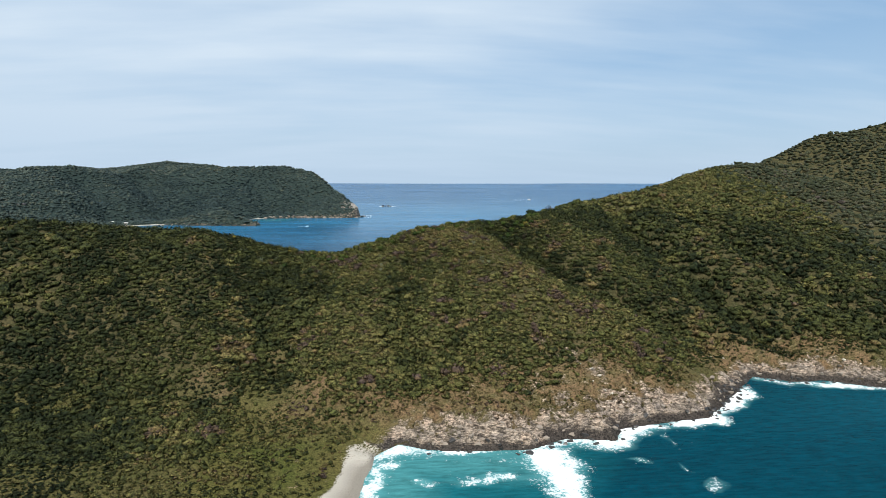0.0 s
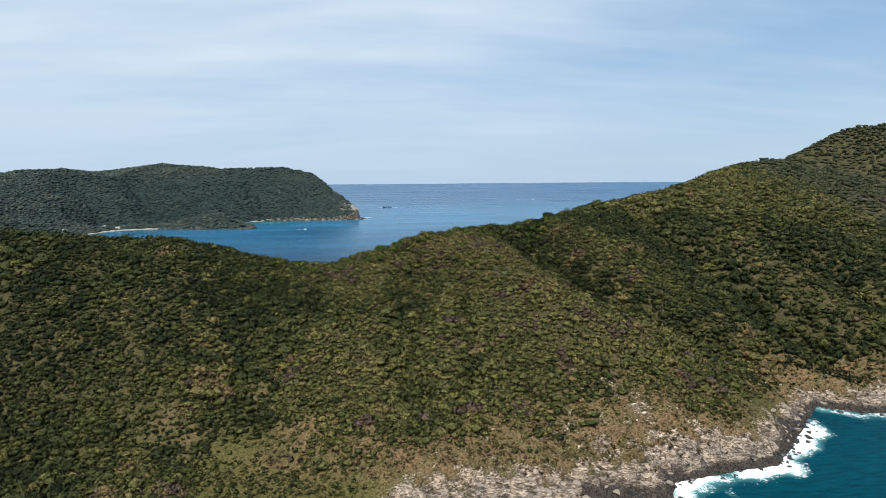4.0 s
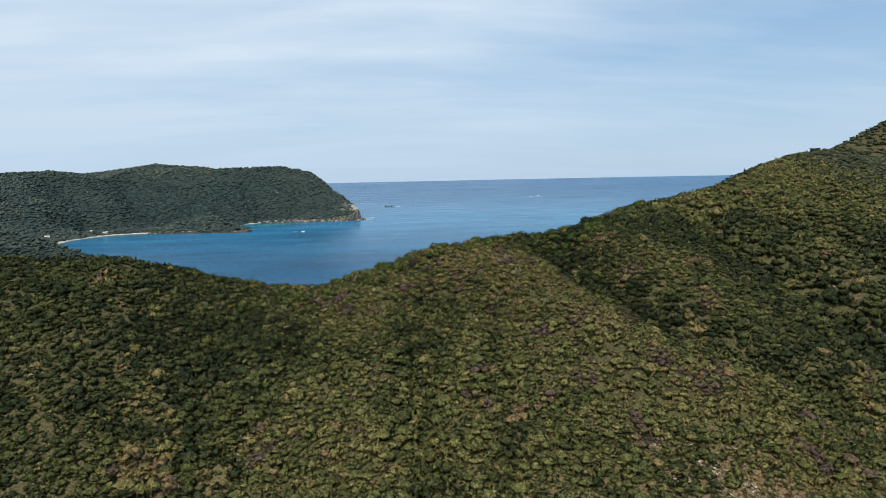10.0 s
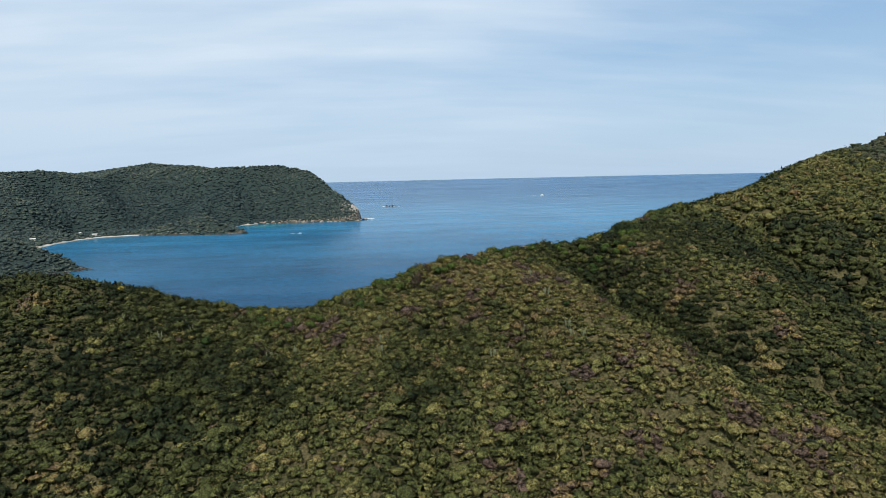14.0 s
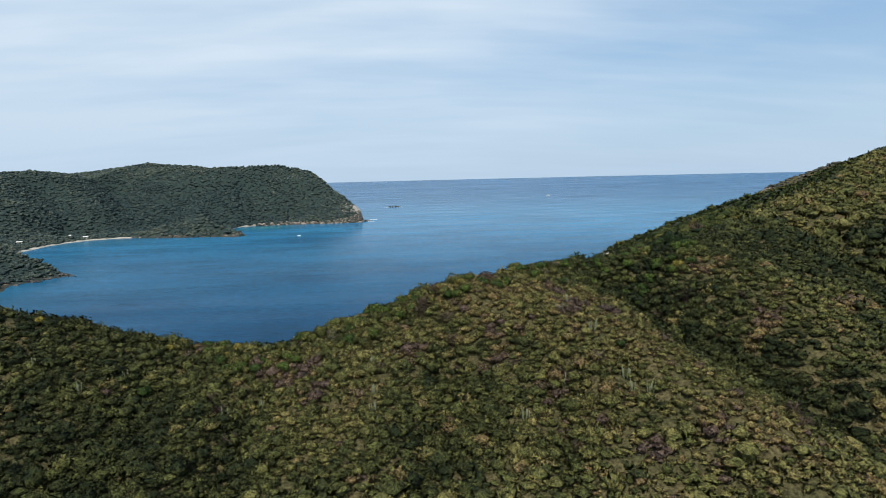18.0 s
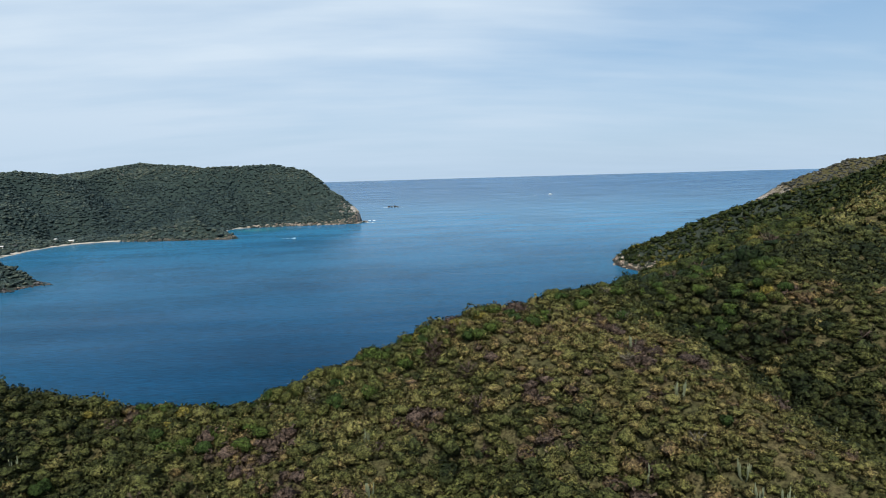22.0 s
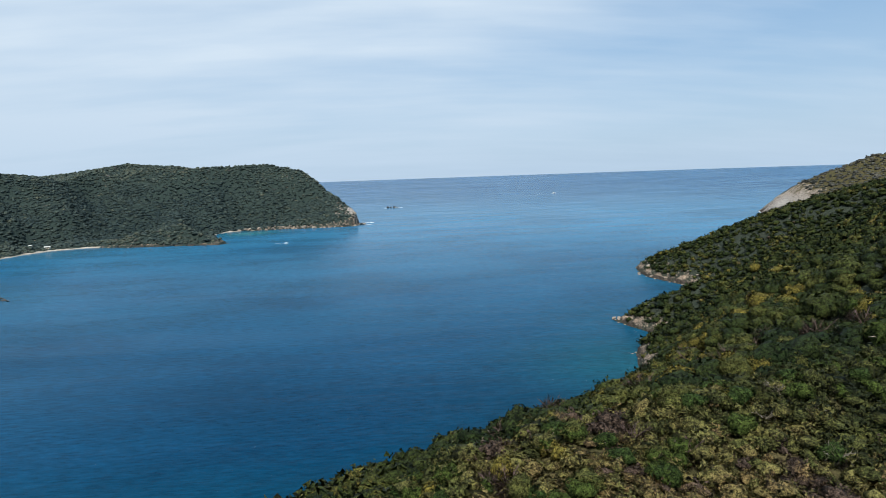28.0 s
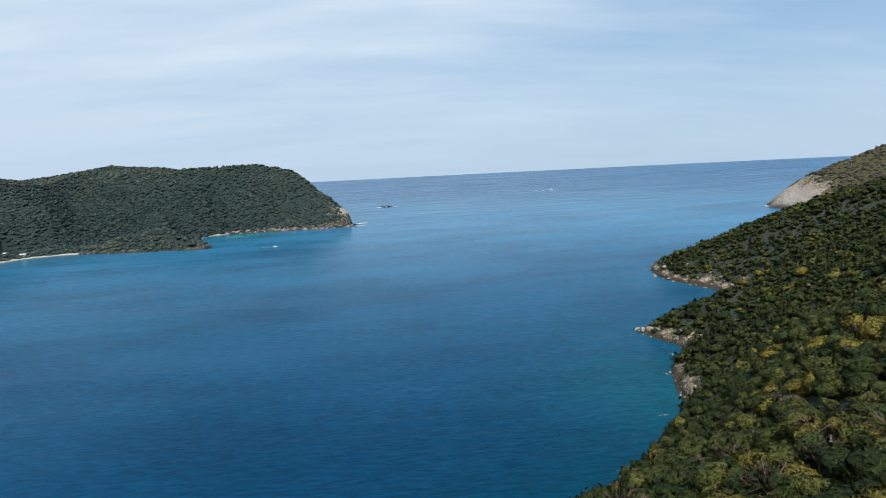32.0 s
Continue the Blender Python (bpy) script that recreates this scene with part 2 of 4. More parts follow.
NORTH_COAST = [(258, 1000), (255, 968), (264, 936), (285, 885), (235, 835), (180, 815), (158, 803), (161, 790), (171, 762), (162, 752), (146, 727), (139, 712), (133, 687), (131, 677),
               (103, 648), (89, 629), (76, 619), (60, 602), (30, 577), (-14, 551), (-87, 544), (-140, 546), (-207, 550), (-300, 620), (-400, 790), (-440, 930)]
BAY_COAST = [(-448, 948), (-433, 974), (-416, 1013), (-434, 1030), (-470, 1068), (-550, 1110), (-620, 1200), (-646, 1290), (-650, 1340), (-654, 1400), (-646, 1450), (-626, 1494), (-578, 1517)]
HEADLAND_COAST = [(-554, 1516), (-489, 1497), (-426, 1489), (-365, 1482), (-326, 1481), (-319, 1490), (-335, 1535), (-372, 1610), (-394, 1690), (-387, 1735), (-360, 1752), (-269, 1762), (-200, 1760),
                  (-140, 1762), (-108, 1774), (-100, 1790), (-98, 1835), (-118, 1930), (-150, 2080), (-230, 2280), (-350, 2460), (-700, 2620), (-2300, 2750)]
COAST = np.array(SOUTH_COAST + EAST_COAST + NORTH_COAST + BAY_COAST + HEADLAND_COAST + [(-2300, 0)], float)
# Where the hills rise: as the coast, but behind the flat floor of the cove in the west.
FOOT = np.array([(-1600, 230), (-300, 265), (-140, 283), (-70, 278), (-30, 262), (-8, 252)] + SOUTH_COAST[8:] + EAST_COAST + NORTH_COAST + BAY_COAST + HEADLAND_COAST + [(-2300, 230)], float)

RIDGES = [
    # the near ridge, from the west over the saddle to the eastern dome
    [(-2300, 380, 170), (-1200, 390, 140), (-600, 420, 106), (-400, 430, 94), (-264, 430, 85), (-191, 430, 80.5), (-142, 430, 77.5), (-109, 430, 72.5), (-86, 430, 66.5), (-63, 430, 62.5),
     (-40, 431, 60), (-25, 436, 65), (-8, 446, 70.5), (8, 455, 74), (28, 455, 75.5), (49, 455, 79), (75, 456, 81.5), (112, 462, 85), (210, 544, 98), (261, 585, 104), (354, 662, 123),
     (432, 726, 133), (478, 764, 130)],
    # the eastern mountain behind the dome
    [(478, 764, 126), (520, 800, 140), (548, 805, 152), (600, 812, 175), (650, 815, 181), (720, 820, 196), (900, 850, 225), (1300, 900, 260), (2300, 900, 320)],
    # the far headland
    [(1500, 1300, 190), (1250, 1550, 150), (1130, 1640, 128), (1060, 1645, 122), (974, 1652, 94), (910, 1660, 71), (860, 1675, 40), (836, 1698, 6)],
    # the two capes of the near bay
    [(478, 764, 126), (383, 860, 86), (353, 890, 71), (330, 925, 56), (308, 955, 39), (282, 1000, 18), (268, 1026, 4)],
    [(300, 640, 104), (262, 735, 58), (215, 772, 34), (166, 797, 6)],
    # the far western headland, its shoulders and its low point
    [(-108, 1784, 5), (-128, 1850, 38), (-185, 1965, 76), (-270, 2050, 138), (-366, 2110, 156), (-414, 2090, 156), (-549, 2030, 152), (-801, 2240, 174), (-1000, 2260, 150), (-1200, 2300, 138), (-2300, 2300, 190)],
    [(-801, 2240, 174), (-860, 2000, 138), (-925, 1813, 151), (-1010, 1760, 144), (-1085, 1720, 112), (-1250, 1640, 90), (-2300, 1500, 110)],
    [(-549, 2030, 152), (-500, 1800, 92), (-440, 1600, 40), (-390, 1530, 20), (-330, 1490, 6)],
    # the low point that closes the small bay
    [(-2300, 1000, 130), (-800, 1000, 82), (-560, 1045, 46), (-508, 1040, 33), (-461, 1028, 18), (-426, 1016, 4)],
]


# Gullies and, with a negative depth, spurs of the seaward slope: line, half width, depth.
GULLIES = [
    ([(80, 440), (94, 405), (115, 382), (137, 369), (171, 345), (190, 325)], 13, 12.0),
    ([(12, 400), (2, 345), (11, 285)], 9, 7.0),
    ([(-40, 405), (-50, 350), (-60, 305)], 7, 5.0),
    ([(44, 410), (36, 350), (30, 300)], 7, 4.0),
    ([(-70, 405), (-74, 363), (-66, 300)], 15, 6.0),
    ([(20, 440), (62, 392), (85, 355), (94, 335)], 13, -5.0),
    ([(189, 505), (183, 467), (196, 438), (209, 410), (226, 360), (232, 335)], 13, 11.0),
    ([(250, 540), (262, 470), (285, 400), (300, 350)], 14, 9.0),
    ([(225, 530), (238, 460), (262, 390)], 12, -4.0),
    ([(110, 445), (127, 429), (143, 394), (158, 368)], 9, -3.0),
    ([(-260, 466), (-110, 462), (-60, 458), (-20, 462), (2, 474)], 20, 8.0),
    ([(-330, 510), (-150, 502), (-115, 498), (-92, 496)], 26, 15.0),
    ([(2, 480), (40, 492), (80, 502), (130, 520)], 18, 4.0),
    ([(-128, 415), (-125, 370), (-118, 320)], 14, -4.0),
    ([(-540, 1930), (-481, 1796), (-417, 1679)], 60, 50.0),
    ([(-785, 1985), (-677, 1797), (-569, 1641)], 66, 50.0),
    ([(-428, 1990), (-395, 1928), (-351, 1790)], 50, 36.0),
    ([(-247, 1930), (-240, 1850)], 40, 24.0),
    ([(-670, 2010), (-600, 1860), (-520, 1640)], 44, 24.0),
    ([(-310, 1970), (-300, 1930), (-285, 1800)], 36, 20.0),
    ([(-845, 1750), (-758, 1666), (-690, 1578)], 60, 44.0),
]


def hollow(x, y):
    """How deep a place of the slopes lies in a gully; negative on a spur."""
    total = np.zeros(np.shape(x))
    for line, width, depth in GULLIES:
        run = np.minimum.reduce([to_line(x, y, a, b)[0] for a, b in zip(line, line[1:])])
        total = total + depth * np.exp(-((run / (width * 1.1)) ** 2))
    return total


def crest_y(x):
    """The line of the near ridge."""
    return np.interp(x, [-400, -40, 8, 112, 210, 354, 478], [430, 431, 455, 462, 544, 662, 764])


def to_line(x, y, a, b):
    """The distance to the stretch a-b and how far along it the nearest point lies."""
    (ax, ay), (bx, by) = a[:2], b[:2]
    dx, dy = bx - ax, by - ay
    u = np.clip(((x - ax) * dx + (y - ay) * dy) / (dx * dx + dy * dy), 0, 1)
    return np.hypot(x - ax - u * dx, y - ay - u * dy), u


def to_border(x, y, ring):
    """The distance to a closed border, positive inside."""
    far, inside = np.full(x.shape, 1e9), np.zeros(x.shape, bool)
    for a, b in zip(ring, np.roll(ring, -1, axis=0)):
        far = np.minimum(far, to_line(x, y, a, b)[0])
        if a[1] != b[1]:
            inside ^= ((a[1] > y) != (b[1] > y)) & (x < (b[0] - a[0]) * (y - a[1]) / (b[1] - a[1]) + a[0])
    return np.where(inside, far, -far)


def lattice(ix, iy, seed):
    h = (ix * 374761393 + iy * 668265263 + seed * 974711) & 0x7FFFFFFF
    h = ((h ^ (h >> 13)) * 1274126177) & 0x7FFFFFFF
    return ((h ^ (h >> 16)) & 0xFFFF) / 65535.0


def rough(x, y, size, seed=0, octaves=3):
    """Smooth noise from -1 to 1 with features of that size in metres."""
    total, weight, sum_ = 0.0, 1.0, 0.0
    for k in range(octaves):
        u, v = x / size * 2**k + 17.3 * k, y / size * 2**k + 5.1 * k
        iu, iv = np.floor(u).astype(np.int64), np.floor(v).astype(np.int64)
        fu, fv = u - iu, v - iv
        fu, fv = fu * fu * (3 - 2 * fu), fv * fv * (3 - 2 * fv)
        low = lattice(iu, iv, seed + k) * (1 - fu) + lattice(iu + 1, iv, seed + k) * fu
        high = lattice(iu, iv + 1, seed + k) * (1 - fu) + lattice(iu + 1, iv + 1, seed + k) * fu
        total, sum_ = total + weight * ((low * (1 - fv) + high * fv) * 2 - 1), sum_ + weight
        weight *= 0.5
    return total / sum_


def near_to(x, y, cx, cy, r):
    return np.exp(-(((x - cx) / r) ** 2 + ((y - cy) / r) ** 2))


def beaches(x, y):
    """1 on the sandy shores, 0 on rock."""
    cove = near_to(x, y, -30, 204, 38)
    return np.clip(1.6 * np.maximum.reduce([cove, near_to(x, y, -648, 1380, 120), near_to(x, y, -610, 1500, 55), near_to(x, y, -392, 1712, 42), np.where((x < -30) & (y < 250), 1.0, 0.0)]), 0, 1)


def land(x, y):
    """The height of the ground, with the distance from the sea and from the hills' foot."""
    x, y = np.asarray(x, float), np.asarray(y, float)
    wob = 3.5 * rough(x, y, 26, 3, 3) * np.clip((2200 - y) / 1500, 0.4, 1)
    shore = to_border(x, y, COAST) + wob * 0.7
    foot = to_border(x, y, FOOT) + wob
    hill = np.zeros(x.shape)
    up = np.maximum(foot, 0)
    for line in RIDGES:
        near = [to_line(x, y, a, b) for a, b in zip(line, line[1:])]
        best = np.minimum.reduce([d for d, _ in near])
        high, weight = np.zeros(x.shape), np.zeros(x.shape)
        for (d, u), a, b in zip(near, line, line[1:]):
            w = np.exp(-(d - best) / (4 + 0.16 * best)) * math.hypot(b[0] - a[0], b[1] - a[1]) ** 0.5
            high, weight = high + w * (a[2] + u * (b[2] - a[2])), weight + w
        high = high / weight
        share = up / (up + best + 1e-6)
        rise = 1 - (1 - share) ** np.where(y < crest_y(x), 1.32, 1.12 + 0.52 * np.clip((260 - x) / 120, 0, 1) * np.clip((x + 60) / 60, 0, 1) * np.clip((720 - y) / 80, 0, 1) * np.clip((y - crest_y(x)) / 30, 0, 1))
        ribs = np.where(x < -20, 3.4, 2.4) * rough(x + 0.15 * y, y * 0.22, 17, 13, 2) * (y < 480) + 24.0 * rough(x * 0.8 - 0.4 * y, y * 0.35, 130, 15, 2) * (y > 1200)
        hill = np.maximum(hill, high * rise + ribs * (4 * share * (1 - share)) + 5.0 * rough(x + 0.35 * y, y * 0.3, 62, 9, 2) * (4 * share * (1 - share)) * np.clip(high / 80, 0.1, 1.2))
    for line, width, depth in GULLIES:
        run = np.minimum.reduce([to_line(x, y, a, b)[0] for a, b in zip(line, line[1:])])
        hill = hill - depth * np.exp(-((run / width) ** 2)) * np.clip(hill / 22, 0, 1)
    sandy = beaches(x, y)
    crag = (1 - sandy) * (5.0 + 3.5 * rough(x, y, 38, 21, 2)) * np.where((y > 560) & (y < 1200), 0.5, 1.0) * (1 - np.exp(-np.maximum(shore, 0) / 2.6)) * np.exp(-np.maximum(shore, 0) / 48)
    band = (1 - sandy) * np.clip(shore / 2.5, 0, 1) * np.clip(1.5 - shore / 22, 0, 1)
    ragged = band * (3.4 * rough(x, y, 10, 31, 3) - 3.6 * np.abs(rough(x + 0.4 * y, y, 7.5, 37, 2)) + 1.0)
    flat = 3.2 * (1 - np.exp(-np.maximum(shore, 0) / 16))
    z = np.where(shore > 0, 0.5 * (hill + crag + flat + np.sqrt((hill + crag - flat) ** 2 + 6)) - 0.9 + ragged + 0.5 * rough(x, y, 9, 83, 2) * np.clip(shore / 20, 0, 1), np.maximum(shore * 0.35, -14.0))
    # ledges of broken rock along the sea
    ledge = 1.5 + 0.7 * rough(x, y, 30, 39, 1)
    level = (z + 0.25 * x * 0.35) / ledge + 0.55 * rough(x, y, 7, 43, 2)
    part_up = level - np.floor(level)
    sharp = np.clip((part_up - 0.62) / 0.38, 0, 1)
    z = z + np.where((y < 345) | (y > 560), band, 0) * np.clip(z / 1.5, 0, 1) * 0.85 * ledge * (sharp - part_up)
    return z, shore, foot


def steps(*runs):
    """Grid lines: from the first number on, by each (step, end)."""
    out = [runs[0]]
    for step, end in runs[1:]:
        count = max(1, round((end - out[-1]) / step))
        out += list(np.linspace(out[-1], end, count + 1)[1:])
    return np.array(out)


def mesh_from(name, verts, faces, mat, **floats):
    """A mesh from arrays; faces all of one length. floats: values for each vertex."""
    me = bpy.data.meshes.new(name)
    count, corners = faces.shape
    me.vertices.add(len(verts))
    me.vertices.foreach_set("co", np.ascontiguousarray(verts, np.float32).ravel())
    me.loops.add(count * corners)
    me.loops.foreach_set("vertex_index", faces.astype(np.int32).ravel())
    me.polygons.add(count)
    me.polygons.foreach_set("loop_start", np.arange(0, count * corners, corners, dtype=np.int32))
    me.polygons.foreach_set("loop_total", np.full(count, corners, np.int32))
    for key, values in floats.items():
        me.attributes.new(key, "FLOAT", "POINT").data.foreach_set("value", np.ascontiguousarray(values, np.float32))
    me.materials.append(mat)
    me.update(calc_edges=True)
    return me


def sheet(xs, ys):
    gx, gy = np.meshgrid(xs, ys)
    k = np.arange(len(xs) * len(ys)).reshape(len(ys), len(xs))
    quads = np.stack([k[:-1, :-1], k[:-1, 1:], k[1:, 1:], k[1:, :-1]], -1).reshape(-1, 4)
    return gx.ravel(), gy.ravel(), quads


def trim(verts, faces, keep, floats):
    """Only the faces of which a corner is kept, and their vertices."""
    faces = faces[keep[faces].any(1)]
    used, faces = np.unique(faces, return_inverse=True)
    return verts[used], faces.reshape(-1, 4), {k: v[used] for k, v in floats.items()}


# ---- ground ----
SOIL = [(-99, 304, 10), (-38, 292, 11), (-13, 281, 9), (40, 271, 11), (52, 256, 9), (-62, 322, 7), (-86, 296, 9), (15, 262, 8), (110, 284, 8), (168, 318, 9), (236, 332, 10), (262, 318, 10)]
xs = steps(-2300, (50, -1300), (16, -760), (8, -340), (4, -42), (2, -14), (1.4, 275), (5, 470), (22, 1250), (60, 2300))
ys = steps(0, (10, 180), (2.5, 234), (1.3, 332), (5, 560), (3.5, 830), (6, 1060), (14, 1330), (7, 1850), (14, 2150), (50, 2700))
gx, gy, quads = sheet(xs, ys)
gz, shore, foot = land(gx, gy)
sandy = beaches(gx, gy)
near_sea = np.clip(1.25 - np.maximum(shore, 0) / (11 + 8 * rough(gx, gy, 34, 41, 2) + 9 * near_to(gx, gy, 120, 268, 50)), 0, 1)
near_sea *= np.where((gy > 560) & (gy < 1200), np.where(gx > 110, 0.62, 0.5), np.where((gy > 1200) & (gx < 0), 0.55, 1.0))
scar = near_to(gx, gy, 825, 1630, 112) * np.clip(1.4 - shore / 100, 0, 1) * (0.72 + 0.5 * rough(gx * 1.4 + gy, gz * 0.5 + gx, 26, 45, 2))
bald = 0.62 * near_to(gx, gy * 0.8, 92, 216, 34) + 0.5 * near_to(gx, gy, 235, 322, 22) + 0.45 * near_to(gx, gy, 20, 262, 20)
face = 1.3 * near_to(gx, gy, -112, 1840, 42) * (0.8 + 0.6 * rough(gx, gz + gy, 20, 49, 2))
near_sea = np.clip(np.maximum.reduce([near_sea, scar * 1.5, face, bald * (0.7 + 0.9 * rough(gx, gy, 11, 47, 2))]), 0, 1)
soil = np.maximum.reduce([near_to(gx, gy, cx, cy, cr) for cx, cy, cr in SOIL])
dry = np.clip(soil + 1.3 * near_to(gx * 0.32, gy, 8, 276, 24) + 1.2 * near_to(gx, gy * 0.9, 120, 258, 36) + near_to(gx, gy, 200, 330, 32) + near_to(gx, gy, 250, 325, 28), 0, 1) * (gx > -125)
looks = {
    "dry": dry,
    "pale": np.clip(np.maximum(scar, face), 0, 1),
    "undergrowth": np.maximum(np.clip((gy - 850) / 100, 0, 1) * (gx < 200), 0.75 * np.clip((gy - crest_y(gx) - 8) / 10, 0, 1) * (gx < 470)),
    "rock": (1 - sandy) * near_sea,
    "sand": sandy * np.clip(2.4 - shore / np.where(gy > 1000, 3.0, 5.5) + 0.7 * rough(gx, gy, 6, 53, 2), 0, 1),
    "grass": np.clip(np.maximum(np.clip(1.2 - gz / 16, 0, 1), dry * np.clip(1.6 - gz / 26, 0, 1)), 0, 1) * (gy < 500) * np.where(gx < -75, 0.6, 1.0),
    "wet": np.clip(1.5 - gz / np.where(sandy > 0.4, 0.9, 2.5 + 2.0 * rough(gx, gy, 14, 51, 2) + 5.0 * near_to(gx, gy, 168, 290, 13) + 2.5 * near_to(gx, gy, 98, 250, 9)), 0, 1),
}
verts, faces, looks = trim(np.stack([gx, gy, gz], 1), quads, shore > -40, looks)
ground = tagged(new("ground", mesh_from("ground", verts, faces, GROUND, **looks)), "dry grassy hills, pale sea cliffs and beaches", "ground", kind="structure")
ground.data.polygons.foreach_set("use_smooth", looks["rock"][faces].mean(1) < 0.2)

# ---- sea ----
xs = steps(-5000, (200, -1400), (40, -60), (2.2, 300), (20, 1000), (200, 5000))
ys = steps(-1500, (150, 0), (20, 150), (2.2, 345), (25, 2600), (150, 5500))
gx, gy, quads = sheet(xs, ys)
shore = to_border(gx, gy, COAST)
off = -shore
far = np.hypot(gx, gy - 200)
gz = np.where(far > 4900, 76.0 - (far - 4900) * 0.0078, 76.0 * np.clip((far - 2600) / 2300, 0, 1) ** 1.5)
cove = near_to(gx, gy, 30, 205, 75)
turquoise = np.maximum.reduce([np.clip(1.25 - off / 60, 0, 1) * np.clip(1.4 * near_to(gx, gy, 18, 212, 68), 0, 1), 0.95 * near_to(gx, gy, -320, 1690, 85), 0.38 * near_to(gx, gy, 140, 700, 70),
                               0.45 * near_to(gx, gy, -590, 1440, 110), 0.17 * np.clip(1 - off / 80, 0, 1) * (gy > 450), 0.33 * np.clip((430 - gy) / 60, 0, 1)])
edge = np.clip(1.0 - np.abs(off - 3) / 11, 0, 1) * np.clip(0.75 + 0.8 * rough(gx, gy, 24, 77, 2), 0, 1.2)
exposed = ((gy < 345) & (gx > -60)) * 1.0 + 0.55 * near_to(gx, gy, -100, 1800, 45) + 0.25 * ((gy > 600) & (gx > 0))
surf = 0.82 * edge * exposed * (1 - 0.65 * near_to(gx, gy, 0, 214, 34)) + 0.14 * np.clip(1 - off / 48, 0, 1) * near_to(gx, gy, 28, 212, 55)
wx, wy = gx + 7 * rough(gx, gy, 15, 81, 3), gy + 7 * rough(gx, gy, 15, 85, 3)
# breakers: centre, half length, half depth, strength
for cx, cy, rx, ry, strong in ((64, 222, 11, 17, 0.75), (60, 203, 9, 14, 0.7), (97, 227, 6, 4, 0.5), (31, 238, 14, 3, 0.5), (34, 214, 16, 3.5, 0.55), (9, 213, 5, 5, 0.5), (-3, 228, 5, 4, 0.5),
                               (-9, 212, 4, 8, 0.5), (110, 256, 10, 5, 0.5), (140, 262, 16, 5, 0.5), (168, 281, 12, 9, 0.5), (184, 292, 10, 6, 0.45), (212, 315, 12, 4, 0.35), (252, 300, 14, 4, 0.4),
                               (120, 238, 3, 7, 0.42), (113, 216, 3, 9, 0.4), (118, 203, 7, 3, 0.42)):
    surf = surf + strong * np.exp(-(((wx - cx) / rx) ** 2 + ((wy - cy) / ry) ** 2) ** 1.4)
surf = np.clip(surf * (0.92 + 0.45 * rough(gx, gy, 8, 87, 2)), 0, 0.85)
verts, faces, looks = trim(np.stack([gx, gy, gz], 1), quads, shore < 30, {"shallow": turquoise, "surf": surf, "offing_haze": np.clip((far - 1900) / 1800, 0, 1), "open": np.clip((far - 410) / 960, 0, 1) ** 0.9 * np.clip(1 - (far - 1900) / 2600, 0.2, 1) * (1 - 0.85 * turquoise * (gy > 1000))})
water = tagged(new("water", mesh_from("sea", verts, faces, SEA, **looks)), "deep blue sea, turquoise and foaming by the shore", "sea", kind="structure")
water.data.polygons.foreach_set("use_smooth", np.ones(len(faces), bool))


# ---- woods ----
def ball(level):
    """Directions and triangles of an even ball."""
    bm = bmesh.new()
    bmesh.ops.create_icosphere(bm, subdivisions=level, radius=1.0)
    v = np.array([p.co[:] for p in bm.verts])
    f = np.array([[q.index for q in p.verts] for p in bm.faces])
    bm.free()
    return v, f


BALLS = {k: ball(k) for k in (1, 2, 3)}


